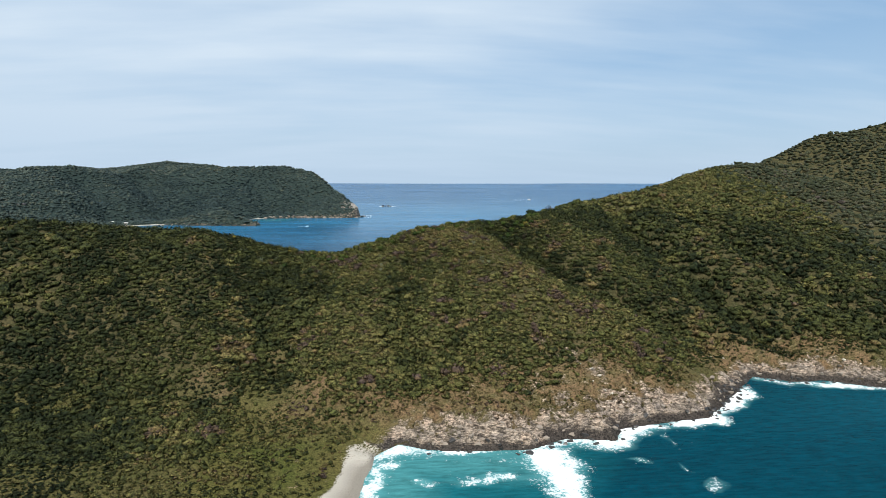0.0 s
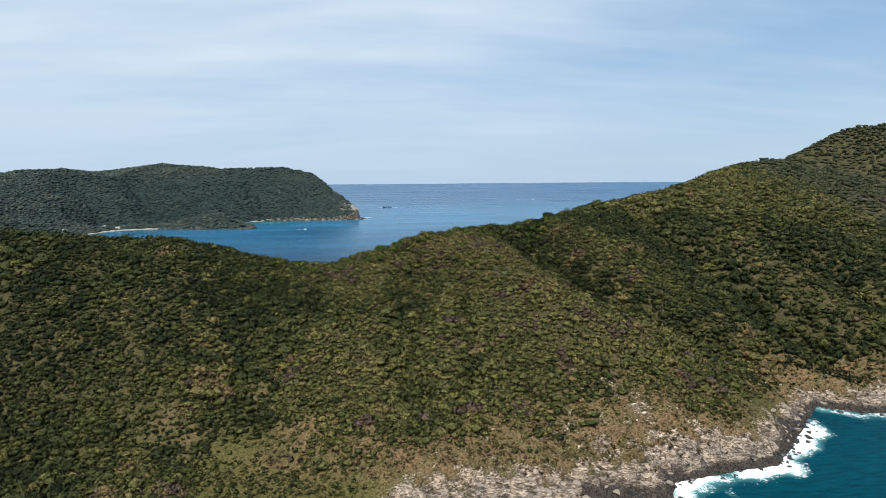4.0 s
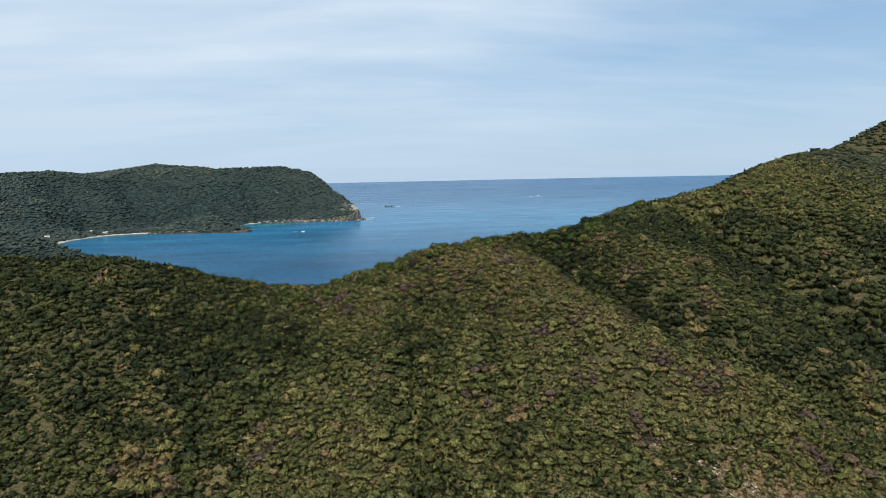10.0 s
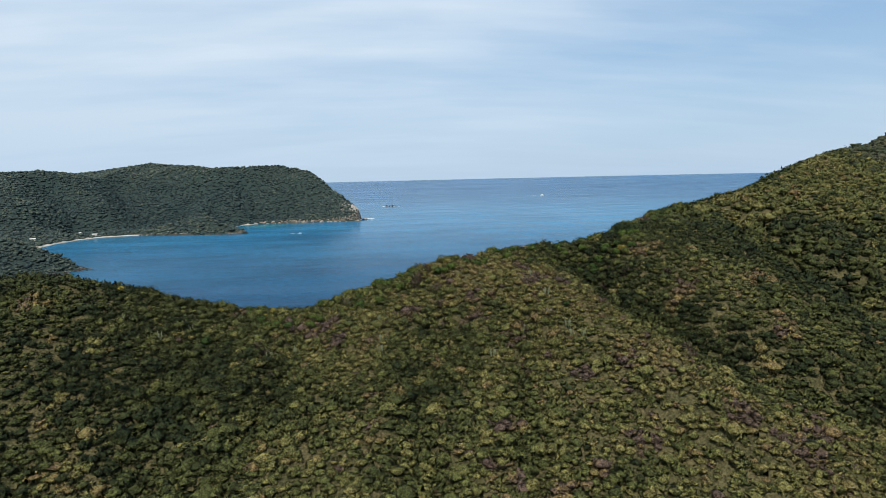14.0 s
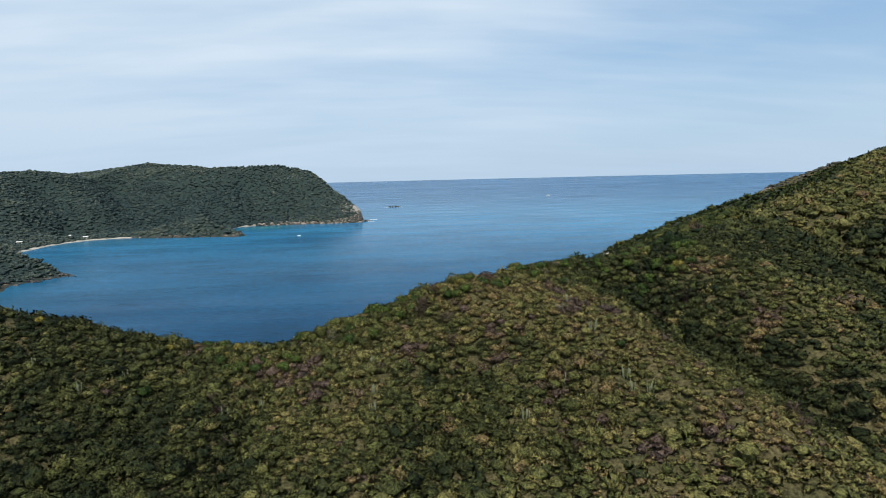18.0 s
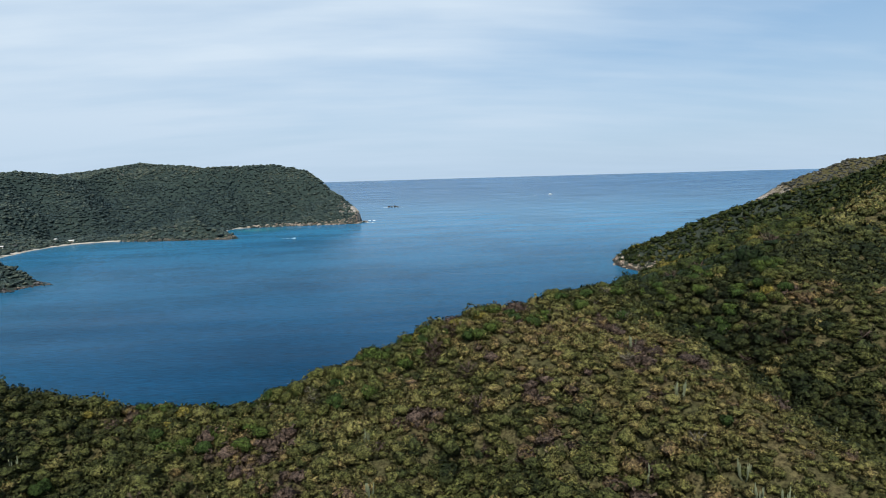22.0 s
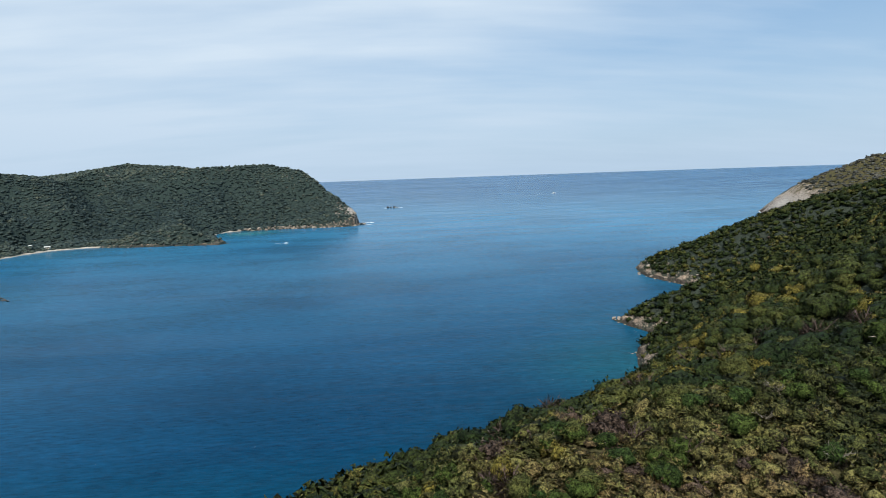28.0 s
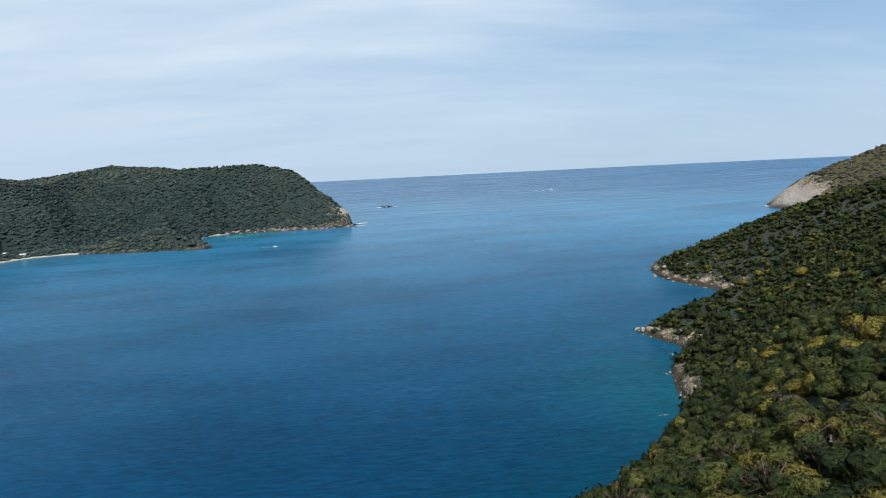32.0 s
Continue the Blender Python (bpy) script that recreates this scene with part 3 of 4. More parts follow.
def crown_shape(leaves, seed, leaf=0.2, lobes=6, tall=0.9, level=2, slim=0.75, twigs=False):
    """A crown of one metre's radius: a body of several lobes with loose leaf clumps standing off it.
    Vertices, triangles and the normals of its rounded lobes."""
    r = np.random.RandomState(seed)
    turn, out = r.rand(lobes) * 6.28, 0.2 + 0.42 * r.rand(lobes)
    mid = np.stack([np.cos(turn) * out, np.sin(turn) * out, (0.18 + 0.5 * r.rand(lobes)) * tall], 1)
    size = (0.30 + 0.24 * r.rand(lobes)) * min(1.0, (7 / lobes) ** 0.4)

    def outline(way):
        along = way @ mid.T
        under = size**2 - (mid**2).sum(1) + along**2
        reach = np.where(under > 0, along + np.sqrt(np.maximum(under, 0)), 0.25)
        k = reach.argmax(1)
        at = way * np.maximum(reach.max(1), 0.2)[:, None]
        face = at - mid[k]
        face = face / np.linalg.norm(face, axis=1)[:, None] + 0.35 * way
        return at, face / np.linalg.norm(face, axis=1)[:, None]

    vs, fs, ns, base = [], [], [], 0
    if level:
        way, f = BALLS[level]
        at, face = outline(way)
        at = at * (0.90 + 0.10 * r.rand(len(at), 1))
        keep = (way[f][:, :, 2] > -0.15).any(1)
        vs, fs, ns, base = [at], [f[keep]], [face], len(at)
    way = r.randn(leaves, 3)
    way[:, 2] = np.abs(way[:, 2]) - 0.3
    way /= np.linalg.norm(way, axis=1)[:, None]
    at, face = outline(way)
    at = at * (0.90 + 0.15 * r.rand(leaves, 1))
    tilt = face + (0.3 if twigs else 0.75) * r.randn(leaves, 3)
    tilt /= np.linalg.norm(tilt, axis=1)[:, None]
    if twigs:
        side = tilt
        other = np.cross(side, r.randn(leaves, 3))
    else:
        side = np.cross(tilt, r.randn(leaves, 3))
        other = np.cross(tilt, side)
    side /= np.linalg.norm(side, axis=1)[:, None]
    other /= np.linalg.norm(other, axis=1)[:, None]
    length = (leaf * (0.55 + 0.9 * r.rand(leaves, 1)))[:, None]
    angle = np.array([0.0, 2.3, 4.0])
    v = at[:, None] + length * (side[:, None] * np.cos(angle)[None, :, None] + slim * other[:, None] * np.sin(angle)[None, :, None]) * (0.8 + 0.4 * r.rand(leaves, 3, 1))
    soft = face + 0.42 * r.randn(leaves, 3)
    vs.append(v.reshape(-1, 3))
    fs.append(np.arange(leaves * 3).reshape(-1, 3) + base)
    ns.append(np.repeat(soft / np.linalg.norm(soft, axis=1)[:, None], 3, 0))
    v, f, ns = np.concatenate(vs), np.concatenate(fs), np.concatenate(ns)
    used, f = np.unique(f, return_inverse=True)
    return v[used], f.reshape(-1, 3), ns[used]


def scatter(seed, x0, x1, y0, y1, gap):
    """Places on a shaken grid."""
    r = np.random.RandomState(seed)
    px, py = np.meshgrid(np.arange(x0, x1, gap), np.arange(y0, y1, gap))
    px = px.ravel() + (r.rand(px.size) - 0.5) * gap * 1.7
    py = py.ravel() + (r.rand(py.size) - 0.5) * gap * 1.7
    return px, py, r


def wood(name, label, mat, shapes, x, y, z, size, tint, r):
    """Many crowns joined into one object."""
    which = r.randint(len(shapes), size=len(x))
    turn, squash = r.rand(len(x)) * 6.283, 0.6 + 0.6 * r.rand(len(x))
    vs, fs, ts, ns, base = [], [], [], [], 0
    for k, (v, f, nv) in enumerate(shapes):
        mine = np.nonzero(which == k)[0]
        c, s, g = np.cos(turn[mine])[:, None], np.sin(turn[mine])[:, None], size[mine][:, None]
        w = np.stack([x[mine][:, None] + g * (c * v[:, 0] - s * v[:, 1]), y[mine][:, None] + g * (s * v[:, 0] + c * v[:, 1]), z[mine][:, None] + g * squash[mine][:, None] * v[:, 2]], -1)
        vs.append(w.reshape(-1, 3))
        ns.append(np.stack([c * nv[:, 0] - s * nv[:, 1], s * nv[:, 0] + c * nv[:, 1], 0 * c + nv[:, 2]], -1).reshape(-1, 3))
        fs.append((f[None] + (np.arange(len(mine)) * len(v))[:, None, None] + base).reshape(-1, 3))
        ts.append((tint[mine][:, None] + 0.28 * (np.random.RandomState(k).rand(len(v) // 3 + 1).repeat(3)[: len(v)] - 0.5)).ravel())
        base += len(mine) * len(v)
    me = mesh_from(name, np.concatenate(vs), np.concatenate(fs), mat, tint=np.concatenate(ts))
    rounded(me, np.concatenate(ns))
    return tagged(new(name, me), label, "woods", kind="stuff")


def rounded(me, normals):
    """Shade a crown by its rounded lobes."""
    me.polygons.foreach_set("use_smooth", np.ones(len(me.polygons), bool))
    me.normals_split_custom_set_from_vertices(normals)


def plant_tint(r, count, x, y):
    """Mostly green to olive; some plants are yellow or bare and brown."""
    # Dimness of the west slope and right side, put into the plants' tint.
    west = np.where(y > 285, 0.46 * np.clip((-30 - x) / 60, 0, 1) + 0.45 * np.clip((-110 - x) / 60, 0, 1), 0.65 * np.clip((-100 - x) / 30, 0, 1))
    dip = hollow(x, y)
    # Near gullies are lusher; the far headland's gully shade is put into the tint.
    lush_and_shade = west - 0.10 * near_to(x, y, 25, 385, 60) + 0.036 * np.clip(dip, 0, 12) + 0.045 * np.clip(dip, -6, 0) + 0.30 * near_to(x, y, -95, 285, 13)
    lush_and_shade = (lush_and_shade + 0.20 * np.clip((x - 60) / 40, 0, 1) * np.clip((y - 340) / 40, 0, 1) + 0.34 * np.clip((x - 140) / 60, 0, 1) - 0.55 * near_to(x * 0.45, y, -32, 222, 9)) * (y < 480) + 0.34 * np.clip((x - 20) / 40, 0, 1) * np.clip((y - 440) / 14, 0, 1) * (y < 500) + (0.011 * np.clip(dip, 0, 45) - 0.12) * (y > 1200) * (x < 0)
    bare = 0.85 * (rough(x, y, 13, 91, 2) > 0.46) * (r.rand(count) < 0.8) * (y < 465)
    return np.clip(0.42 - lush_and_shade + 0.16 * r.randn(count) + 0.5 * (r.rand(count) > 0.95) + bare, 0, 1.4)


def cover_south(x, y, z, shore, r):
    """Where the seaward slope is wooded: bare rock and dry grass below."""
    bare = 0.75 * np.clip((19 - z) / 13, 0, 1) * (x > -75) + 0.2 * (z < 12) + 1.0 * np.clip((30 - shore) / 22, 0, 1) + 0.8 * near_to(x, y * 0.8, 92, 216, 30) + 0.9 * near_to(x, y, -36, 232, 26)
    bare = bare + 0.9 * np.maximum.reduce([near_to(x, y, cx, cy, cr) for cx, cy, cr in SOIL])
    return (shore > 9) & (0.25 + 0.75 * r.rand(len(x)) + 0.6 * rough(x, y, 30, 61, 3) > bare)


def cover_low(x, y, z, shore, r):
    """Low brush and tussocks over the cove's floor and the foot of the slope."""
    return (shore > np.where(x < 0, 14, 16)) & (z < 32) & (0.72 + 0.7 * rough(x, y, 22, 67, 3) > 0.75 * r.rand(len(x)) + 0.55 * near_to(x, y * 0.8, 92, 216, 26) + 0.35 * (x > -70) * (z > 5) - 0.2 * (x < -40) + 0.7 * near_to(x, y, -34, 222, 18))


SMALL = [crown_shape(30, 100 + k, leaf=0.27, lobes=10, level=1) for k in range(8)]
LOW = [crown_shape(9, 150 + k, leaf=0.38, lobes=3, level=1, tall=0.6) for k in range(5)]
TUFT = [crown_shape(15, 170 + k, leaf=0.55, lobes=3, level=0, tall=0.7, slim=0.5) for k in range(5)]
FULL = [crown_shape(124, 200 + k, leaf=0.145, lobes=15, level=1) for k in range(10)]
GRAND = [crown_shape(330, 300 + k, leaf=0.09, lobes=14, level=2, tall=0.8) for k in range(8)]
MIDDLE = [crown_shape(32, 350 + k, leaf=0.25, lobes=10, level=1) for k in range(8)]
FARAWAY = [crown_shape(3, 400 + k, leaf=0.2, lobes=5, level=1, tall=0.55) for k in range(6)]


def plant(name, label, mat, shapes, box, gap, low, high, seed, keep, rise=0.4):
    x, y, r = scatter(seed, *box, gap)
    z, shore, foot = land(x, y)
    ok = keep(x, y, z, shore, r)
    x, y, z = x[ok], y[ok], z[ok]
    dip = np.where(y < crest_y(x), hollow(x, y), 0)
    size = (low + (high - low) * r.rand(len(x)) ** 2.2) * (1 + 0.28 * rough(x, y, 9, seed, 2)) * np.clip(1 + 0.035 * dip, 0.74, 1.3)
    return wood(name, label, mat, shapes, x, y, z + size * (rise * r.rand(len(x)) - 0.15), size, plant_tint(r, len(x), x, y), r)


def on_ridge(x, y):
    return (x > -112) & (x < 125) & (y > 368)


plant("hillside_scrub", "dense olive and brown scrub on the seaward slope", FOLIAGE, SMALL, (-190, 190, 236, 530), 2.0, 1.5, 3.3, 1,
      lambda x, y, z, s, r: cover_south(x, y, z, s, r) & (y < crest_y(x) + 12) & ~on_ridge(x, y))
plant("outer_scrub", "dense dark scrub on the outer slopes", FOLIAGE, SMALL, (-330, 430, 250, 700), 3.3, 2.5, 4.2, 12,
      lambda x, y, z, s, r: cover_south(x, y, z, s, r) & (y < crest_y(x) + 12) & (np.abs(x) > 190) & (x < 390) & (y > 0.55 * x + 150))
plant("ridge_scrub", "thick olive and yellowing scrub along the ridge", FOLIAGE, FULL, (-114, 127, 366, 482), 1.85, 1.55, 3.1, 2,
      lambda x, y, z, s, r: cover_south(x, y, z, s, r) & (y < crest_y(x) + 12 + 18 * (x < 5)) & on_ridge(x, y))
plant("low_brush", "low green and brown brush over dry grass", FOLIAGE, LOW, (-300, 290, 135, 345), 2.0, 1.1, 2.1, 7, cover_low)
plant("dry_tussocks", "straw-coloured tussocks and low bushes above the cliff", DRY_GRASS, LOW, (-60, 290, 236, 350), 1.4, 0.4, 1.1, 9,
      lambda x, y, z, s, r: (s > 12) & (z < 30) & (r.rand(len(x)) < 0.95 * np.clip(1.3 * near_to(x * 0.32, y, 8, 276, 24) + 1.2 * near_to(x, y * 0.9, 120, 258, 36) + near_to(x, y, 200, 330, 32) + near_to(x, y, 250, 325, 28), 0, 1)))
def in_bay(x, y, s, r):
    return (s > 2 + 4 * r.rand(len(x))) & (y > crest_y(x) + 10 + 19 * (x < 5)) & (x - 200 < (y - 380) * 0.75)


def beside_path(x, y):
    return (x > 0) & (x < 165) & (y < 640) & (y < 545 + x)


plant("cliff_tufts", "olive tufts and cushions between the pale rocks", DRY_GRASS, TUFT, (-20, 290, 236, 345), 1.8, 0.5, 1.3, 15,
      lambda x, y, z, s, r: (s > 5) & (s < 38) & (z > 3.5) & (z < 26) & (0.5 * r.rand(len(x)) + 0.6 * rough(x, y, 12, 69, 3) > 0.3))
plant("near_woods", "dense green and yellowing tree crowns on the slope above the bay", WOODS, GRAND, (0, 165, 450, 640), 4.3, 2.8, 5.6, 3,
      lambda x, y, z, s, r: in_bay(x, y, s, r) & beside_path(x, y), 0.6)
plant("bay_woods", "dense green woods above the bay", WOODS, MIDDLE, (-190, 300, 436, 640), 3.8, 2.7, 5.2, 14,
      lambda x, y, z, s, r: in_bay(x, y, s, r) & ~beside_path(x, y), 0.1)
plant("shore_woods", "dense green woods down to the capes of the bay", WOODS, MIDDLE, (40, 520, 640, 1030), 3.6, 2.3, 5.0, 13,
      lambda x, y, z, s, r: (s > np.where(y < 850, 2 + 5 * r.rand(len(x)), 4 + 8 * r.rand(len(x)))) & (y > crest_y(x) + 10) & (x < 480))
plant("mountain_scrub", "dry brownish scrub on the eastern mountain", MOUNTAIN, FARAWAY, (330, 1000, 420, 900), 5.0, 3.3, 5.4, 8,
      lambda x, y, z, s, r: (s > 14) & ((y < crest_y(x) + 4) | (x > 470)) & (x > 330 + 60 * r.rand(len(x))) & (y > 0.55 * x + 150))
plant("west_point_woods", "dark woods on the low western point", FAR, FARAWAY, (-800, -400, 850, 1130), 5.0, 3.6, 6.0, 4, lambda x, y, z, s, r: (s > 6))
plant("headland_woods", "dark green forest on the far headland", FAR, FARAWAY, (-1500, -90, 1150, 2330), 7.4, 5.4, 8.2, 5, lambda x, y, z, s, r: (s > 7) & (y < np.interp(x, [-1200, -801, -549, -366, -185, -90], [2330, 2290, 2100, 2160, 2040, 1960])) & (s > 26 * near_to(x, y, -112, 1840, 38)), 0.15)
plant("mountain_woods", "grey-brown dry scrub on the far headland", DRY, FARAWAY, (560, 1350, 1000, 1800), 9.0, 5.0, 8.0, 6, lambda x, y, z, s, r: (s > 22 + 85 * near_to(x, y, 815, 1610, 105)), 0.1)


# ---- single trees along the crest ----
def part(name, me, parent, label=""):
    """One mesh under a thing or under a part."""
    ob = new(name, me)
    ob.parent = parent
    return tagged(ob, label)


def thing(name, label, category, group=""):
    return tagged(new(name), label, category, group)


def limb(bm, points, radii, sides=6):
    """A tapered, bent round stick through the points."""
    rings = []
    for k, (p, rad) in enumerate(zip(points, radii)):
        ahead = (Vector(points[min(k + 1, len(points) - 1)]) - Vector(points[max(k - 1, 0)])).normalized()
        side = ahead.orthogonal().normalized()
        other = ahead.cross(side)
        rings.append([bm.verts.new(Vector(p) + rad * (math.cos(a) * side + math.sin(a) * other)) for a in (2 * math.pi * j / sides for j in range(sides))])
    for low, high in zip(rings, rings[1:]):
        for j in range(sides):
            bm.faces.new((low[j], low[(j + 1) % sides], high[(j + 1) % sides], high[j]))
    bm.faces.new(rings[0][::-1])
    bm.faces.new(rings[-1])


def from_bm(name, bm, mat, smooth=False):
    me = bpy.data.meshes.new(name)
    bm.normal_update()
    bm.to_mesh(me)
    bm.free()
    me.materials.append(mat)
    for p in me.polygons:
        p.use_smooth = smooth
    return me


def trunk_mesh(seed, limbs, reach, mat, twigs=0):
    """A short trunk that forks into limbs; for bare trees the limbs fork again."""
    r = random.Random(seed)
    bm = bmesh.new()
    lean = (r.uniform(-0.12, 0.12), r.uniform(-0.12, 0.12))
    fork = (lean[0], lean[1], 0.42)
    limb(bm, [(0, 0, -0.25), (lean[0] * 0.4, lean[1] * 0.4, 0.15), fork], [0.085, 0.065, 0.05])
    for k in range(limbs):
        a = 6.283 * k / limbs + r.uniform(-0.4, 0.4)
        out = reach * (r.uniform(0.6, 1.0) if twigs else r.uniform(0.45, 0.7))
        mid = (fork[0] + math.cos(a) * out * 0.45, fork[1] + math.sin(a) * out * 0.45, 0.42 + r.uniform(0.15, 0.3))
        tip = (fork[0] + math.cos(a) * out, fork[1] + math.sin(a) * out, r.uniform(0.75, 1.15) if twigs else r.uniform(0.5, 0.72))
        limb(bm, [fork, mid, tip], [0.042, 0.028, 0.012], 5)
        for _ in range(twigs):
            b = a + r.uniform(-0.9, 0.9)
            u = r.uniform(0.2, 0.9)
            root = Vector(mid).lerp(Vector(tip), u)
            limb(bm, [root, root + Vector((math.cos(b) * 0.3, math.sin(b) * 0.3, r.uniform(0.1, 0.35)))], [0.014, 0.006], 4)
    return from_bm("trunk", bm, mat, True)


def crown_mesh(seed, leaves, leaf, mat, twiggy):
    v, f, nv = crown_shape(leaves, seed, leaf=leaf, lobes=8, level=0 if twiggy else 2, slim=0.09 if twiggy else 0.75, tall=0.95, twigs=twiggy)
    r = np.random.RandomState(seed)
    me = mesh_from("crown", v + (0, 0, 0.18), f, mat, tint=np.clip(0.5 + 0.1 * r.randn(len(v)), 0, 1))
    rounded(me, nv)
    return me


def leaf_material(name, dark, light):
    m, n, shader, place = material(name)
    own = attribute(n, "tint")
    spots = n.ramp(n.noise(place, 1.1, 4.0, 0.65), (0.36, 0.0), (0.64, 1.0))
    # Shade between leaf clumps, multiplied into the colour by noise.
    clumps = n.math("ADD", n.math("MULTIPLY", n.noise(place, 1.6, 3.0, 0.6), 0.45), n.math("MULTIPLY", n.noise(place, 5.5, 3.0, 0.65), 0.55))
    colour = n.mix(n.math("ADD", n.math("MULTIPLY", own, 0.3), n.math("MULTIPLY", spots, 0.7), clamp=True), dark, light)
    colour = n.mix(1.0, colour, n.ramp(clumps, (0.42, 0.16), (0.60, 1.9)), "MULTIPLY")
    n.put(shader, Base_Color=colour, Roughness=0.72)
    shader.inputs["Specular IOR Level"].default_value = 0.06
    bump(n, shader, n.noise(place, 3.0, 4.0, 0.7), 1.0, 0.45)
    return m


PURPLE_BARK = plain_material("purplish_twigs", (0.105, 0.068, 0.062))
GREY_BARK = plain_material("grey_bark", (0.20, 0.175, 0.145))
KINDS = {
    "yellow": ("yellow_tree", "low tree with a loose crown of yellow leaves", leaf_material("yellow_leaves", (0.062, 0.064, 0.016), (0.20, 0.158, 0.034)), BARK, 620, 0.075, False, 1.6, 2.6),
    "purple": ("bare_shrub", "leafless purplish-brown shrub of dense twigs", leaf_material("purple_twigs", (0.054, 0.037, 0.031), (0.135, 0.098, 0.080)), PURPLE_BARK, 380, 0.3, True, 1.9, 3.2),
    "bare": ("dry_tree", "half-bare grey tree with pale branches", leaf_material("grey_leaves", (0.085, 0.075, 0.045), (0.24, 0.21, 0.15)), GREY_BARK, 260, 0.3, True, 1.7, 2.8),
    "dark": ("evergreen_tree", "dense dark green tree on the crest", leaf_material("dark_leaves", (0.014, 0.028, 0.008), (0.045, 0.070, 0.018)), BARK, 480, 0.085, False, 1.9, 3.1),
    "olive": ("olive_tree", "rounded olive-green tree in the thicket", leaf_material("olive_leaves", (0.034, 0.045, 0.013), (0.108, 0.108, 0.032)), BARK, 480, 0.085, False, 1.7, 3.0),
    "green": ("green_tree", "fresh green tree in the thicket", leaf_material("green_leaves", (0.022, 0.040, 0.009), (0.070, 0.094, 0.022)), BARK, 480, 0.085, False, 1.7, 3.0),
}


def tree(kind, variant):
    name, label, leaves, bark, count, leaf, twiggy, low, high = KINDS[kind]
    seed = 1000 + 17 * variant + 101 * list(KINDS).index(kind)
    ob = thing(name, label, "tree" if "tree" in name else "shrub", name.replace("_", " ") + "s of the crest")
    part("trunk", trunk_mesh(seed, 5 if kind in ("bare", "yellow") else 4, 0.7, bark, 5 if twiggy else 0), ob)
    part("crown", crown_mesh(seed, count, leaf, leaves, twiggy), ob)
    return ob


PLACES = {
    "yellow": [(234, 748), (130, 617), (125, 586), (98, 557), (87, 590), (78, 592), (64, 508), (134, 582), (297, 888), (100, 552), (20, 448), (13, 446), (3, 448), (90, 555), (-54, 424), (-72, 426),
               (50, 455), (21, 445), (-20, 441), (-69, 430), (-52, 428), (-11, 444), (25, 299), (-109, 425), (-51, 432), (99, 446)],
    "purple": [(33, 449), (38, 444), (13, 443), (6, 435), (14, 427), (11, 445), (87, 434), (66, 446), (15, 417), (96, 432), (7, 438), (-7, 407), (16, 407), (91, 440), (94, 372), (41, 371),
               (110, 425), (-45, 391), (-50, 399), (25, 349), (-53, 403), (93, 366), (-53, 339), (8, 439), (0, 329), (-22, 307)],
    "bare": [(80, 546), (86, 568), (166, 701), (77, 520), (52, 449), (57, 454), (57, 440), (60, 449), (-10, 443), (-23, 430), (-34, 429), (49, 417), (52, 391), (-22, 428)],
    "dark": [(10, 457), (5, 452), (-14, 438), (43, 455), (-73, 407), (59, 394), (-5, 443), (-17, 433), (-33, 433), (-62, 431)],
}
dice = random.Random(5)
for k in range(190):
    PLACES.setdefault(dice.choice(("olive", "olive", "green", "green", "dark")), []).append((dice.uniform(-60, 112), 0))
for k in range(110):
    x = dice.uniform(15, 135)
    PLACES[dice.choice(("olive", "olive", "green", "yellow", "bare", "purple"))].append((x, float(crest_y(x)) + dice.uniform(12, 110)))
for kind, places in PLACES.items():
    forms = [tree(kind, v) for v in range(3)]
    low, high = KINDS[kind][-2:]
    for k, (x, y) in enumerate(places):
        if not y:
            y = float(crest_y(x)) - 26 * dice.random() + 6
        z = float(land(np.array([x]), np.array([y]))[0][0])
        size = dice.uniform(low, high) * ((1.15 if kind == "bare" else 2.0 if kind == "yellow" else 1.6) if y > float(crest_y(x)) + 11 else 1.0)
        at = Matrix.Translation((x, y, z)) @ Matrix.Rotation(dice.uniform(0, 6.28), 4, "Z")
        if k < len(forms):
            forms[k].matrix_world = at
            ob = forms[k]
        else:
            ob = copy_thing(forms[k % 3], at)
        ob.scale = (size, size, size * dice.uniform(0.85, 1.15))


# ---- columnar cacti ----
CACTUS = plain_material("cactus_skin", (0.11, 0.125, 0.07))


def cactus(seed):
    r = random.Random(seed)
    ob = thing("cactus", "cluster of upright grey-green column cacti in the scrub", "cactus", "cacti on the slope")
    for k in range(7):
        bm = bmesh.new()
        a, out, tall = r.uniform(0, 6.28), r.uniform(0.15, 0.9), r.uniform(2.2, 3.9)
        x, y = math.cos(a) * out, math.sin(a) * out
        limb(bm, [(x * 0.4, y * 0.4, -0.3), (x, y, 0.7), (x * 1.25, y * 1.25, tall * 0.6), (x * 1.3, y * 1.3, tall)], [0.09, 0.12, 0.12, 0.06], 7)
        part("stem", from_bm("stem", bm, CACTUS, True), ob)
    return ob


first = [cactus(k) for k in range(2)]
for k, (x, y) in enumerate([(-8, 396), (-9, 411), (-8, 389), (-78, 409), (-48, 398), (57, 380), (53, 425), (43, 391), (57, 384), (61, 378), (54, 402), (-40, 405), (-100, 405), (-86, 399), (30, 380), (84, 398)]):
    z = float(land(np.array([x]), np.array([y]))[0][0])
    at = Matrix.Translation((x, y, z)) @ Matrix.Rotation(dice.uniform(0, 6.28), 4, "Z")
    if k < 2:
        first[k].matrix_world = at
    else:
        copy_thing(first[k % 2], at)


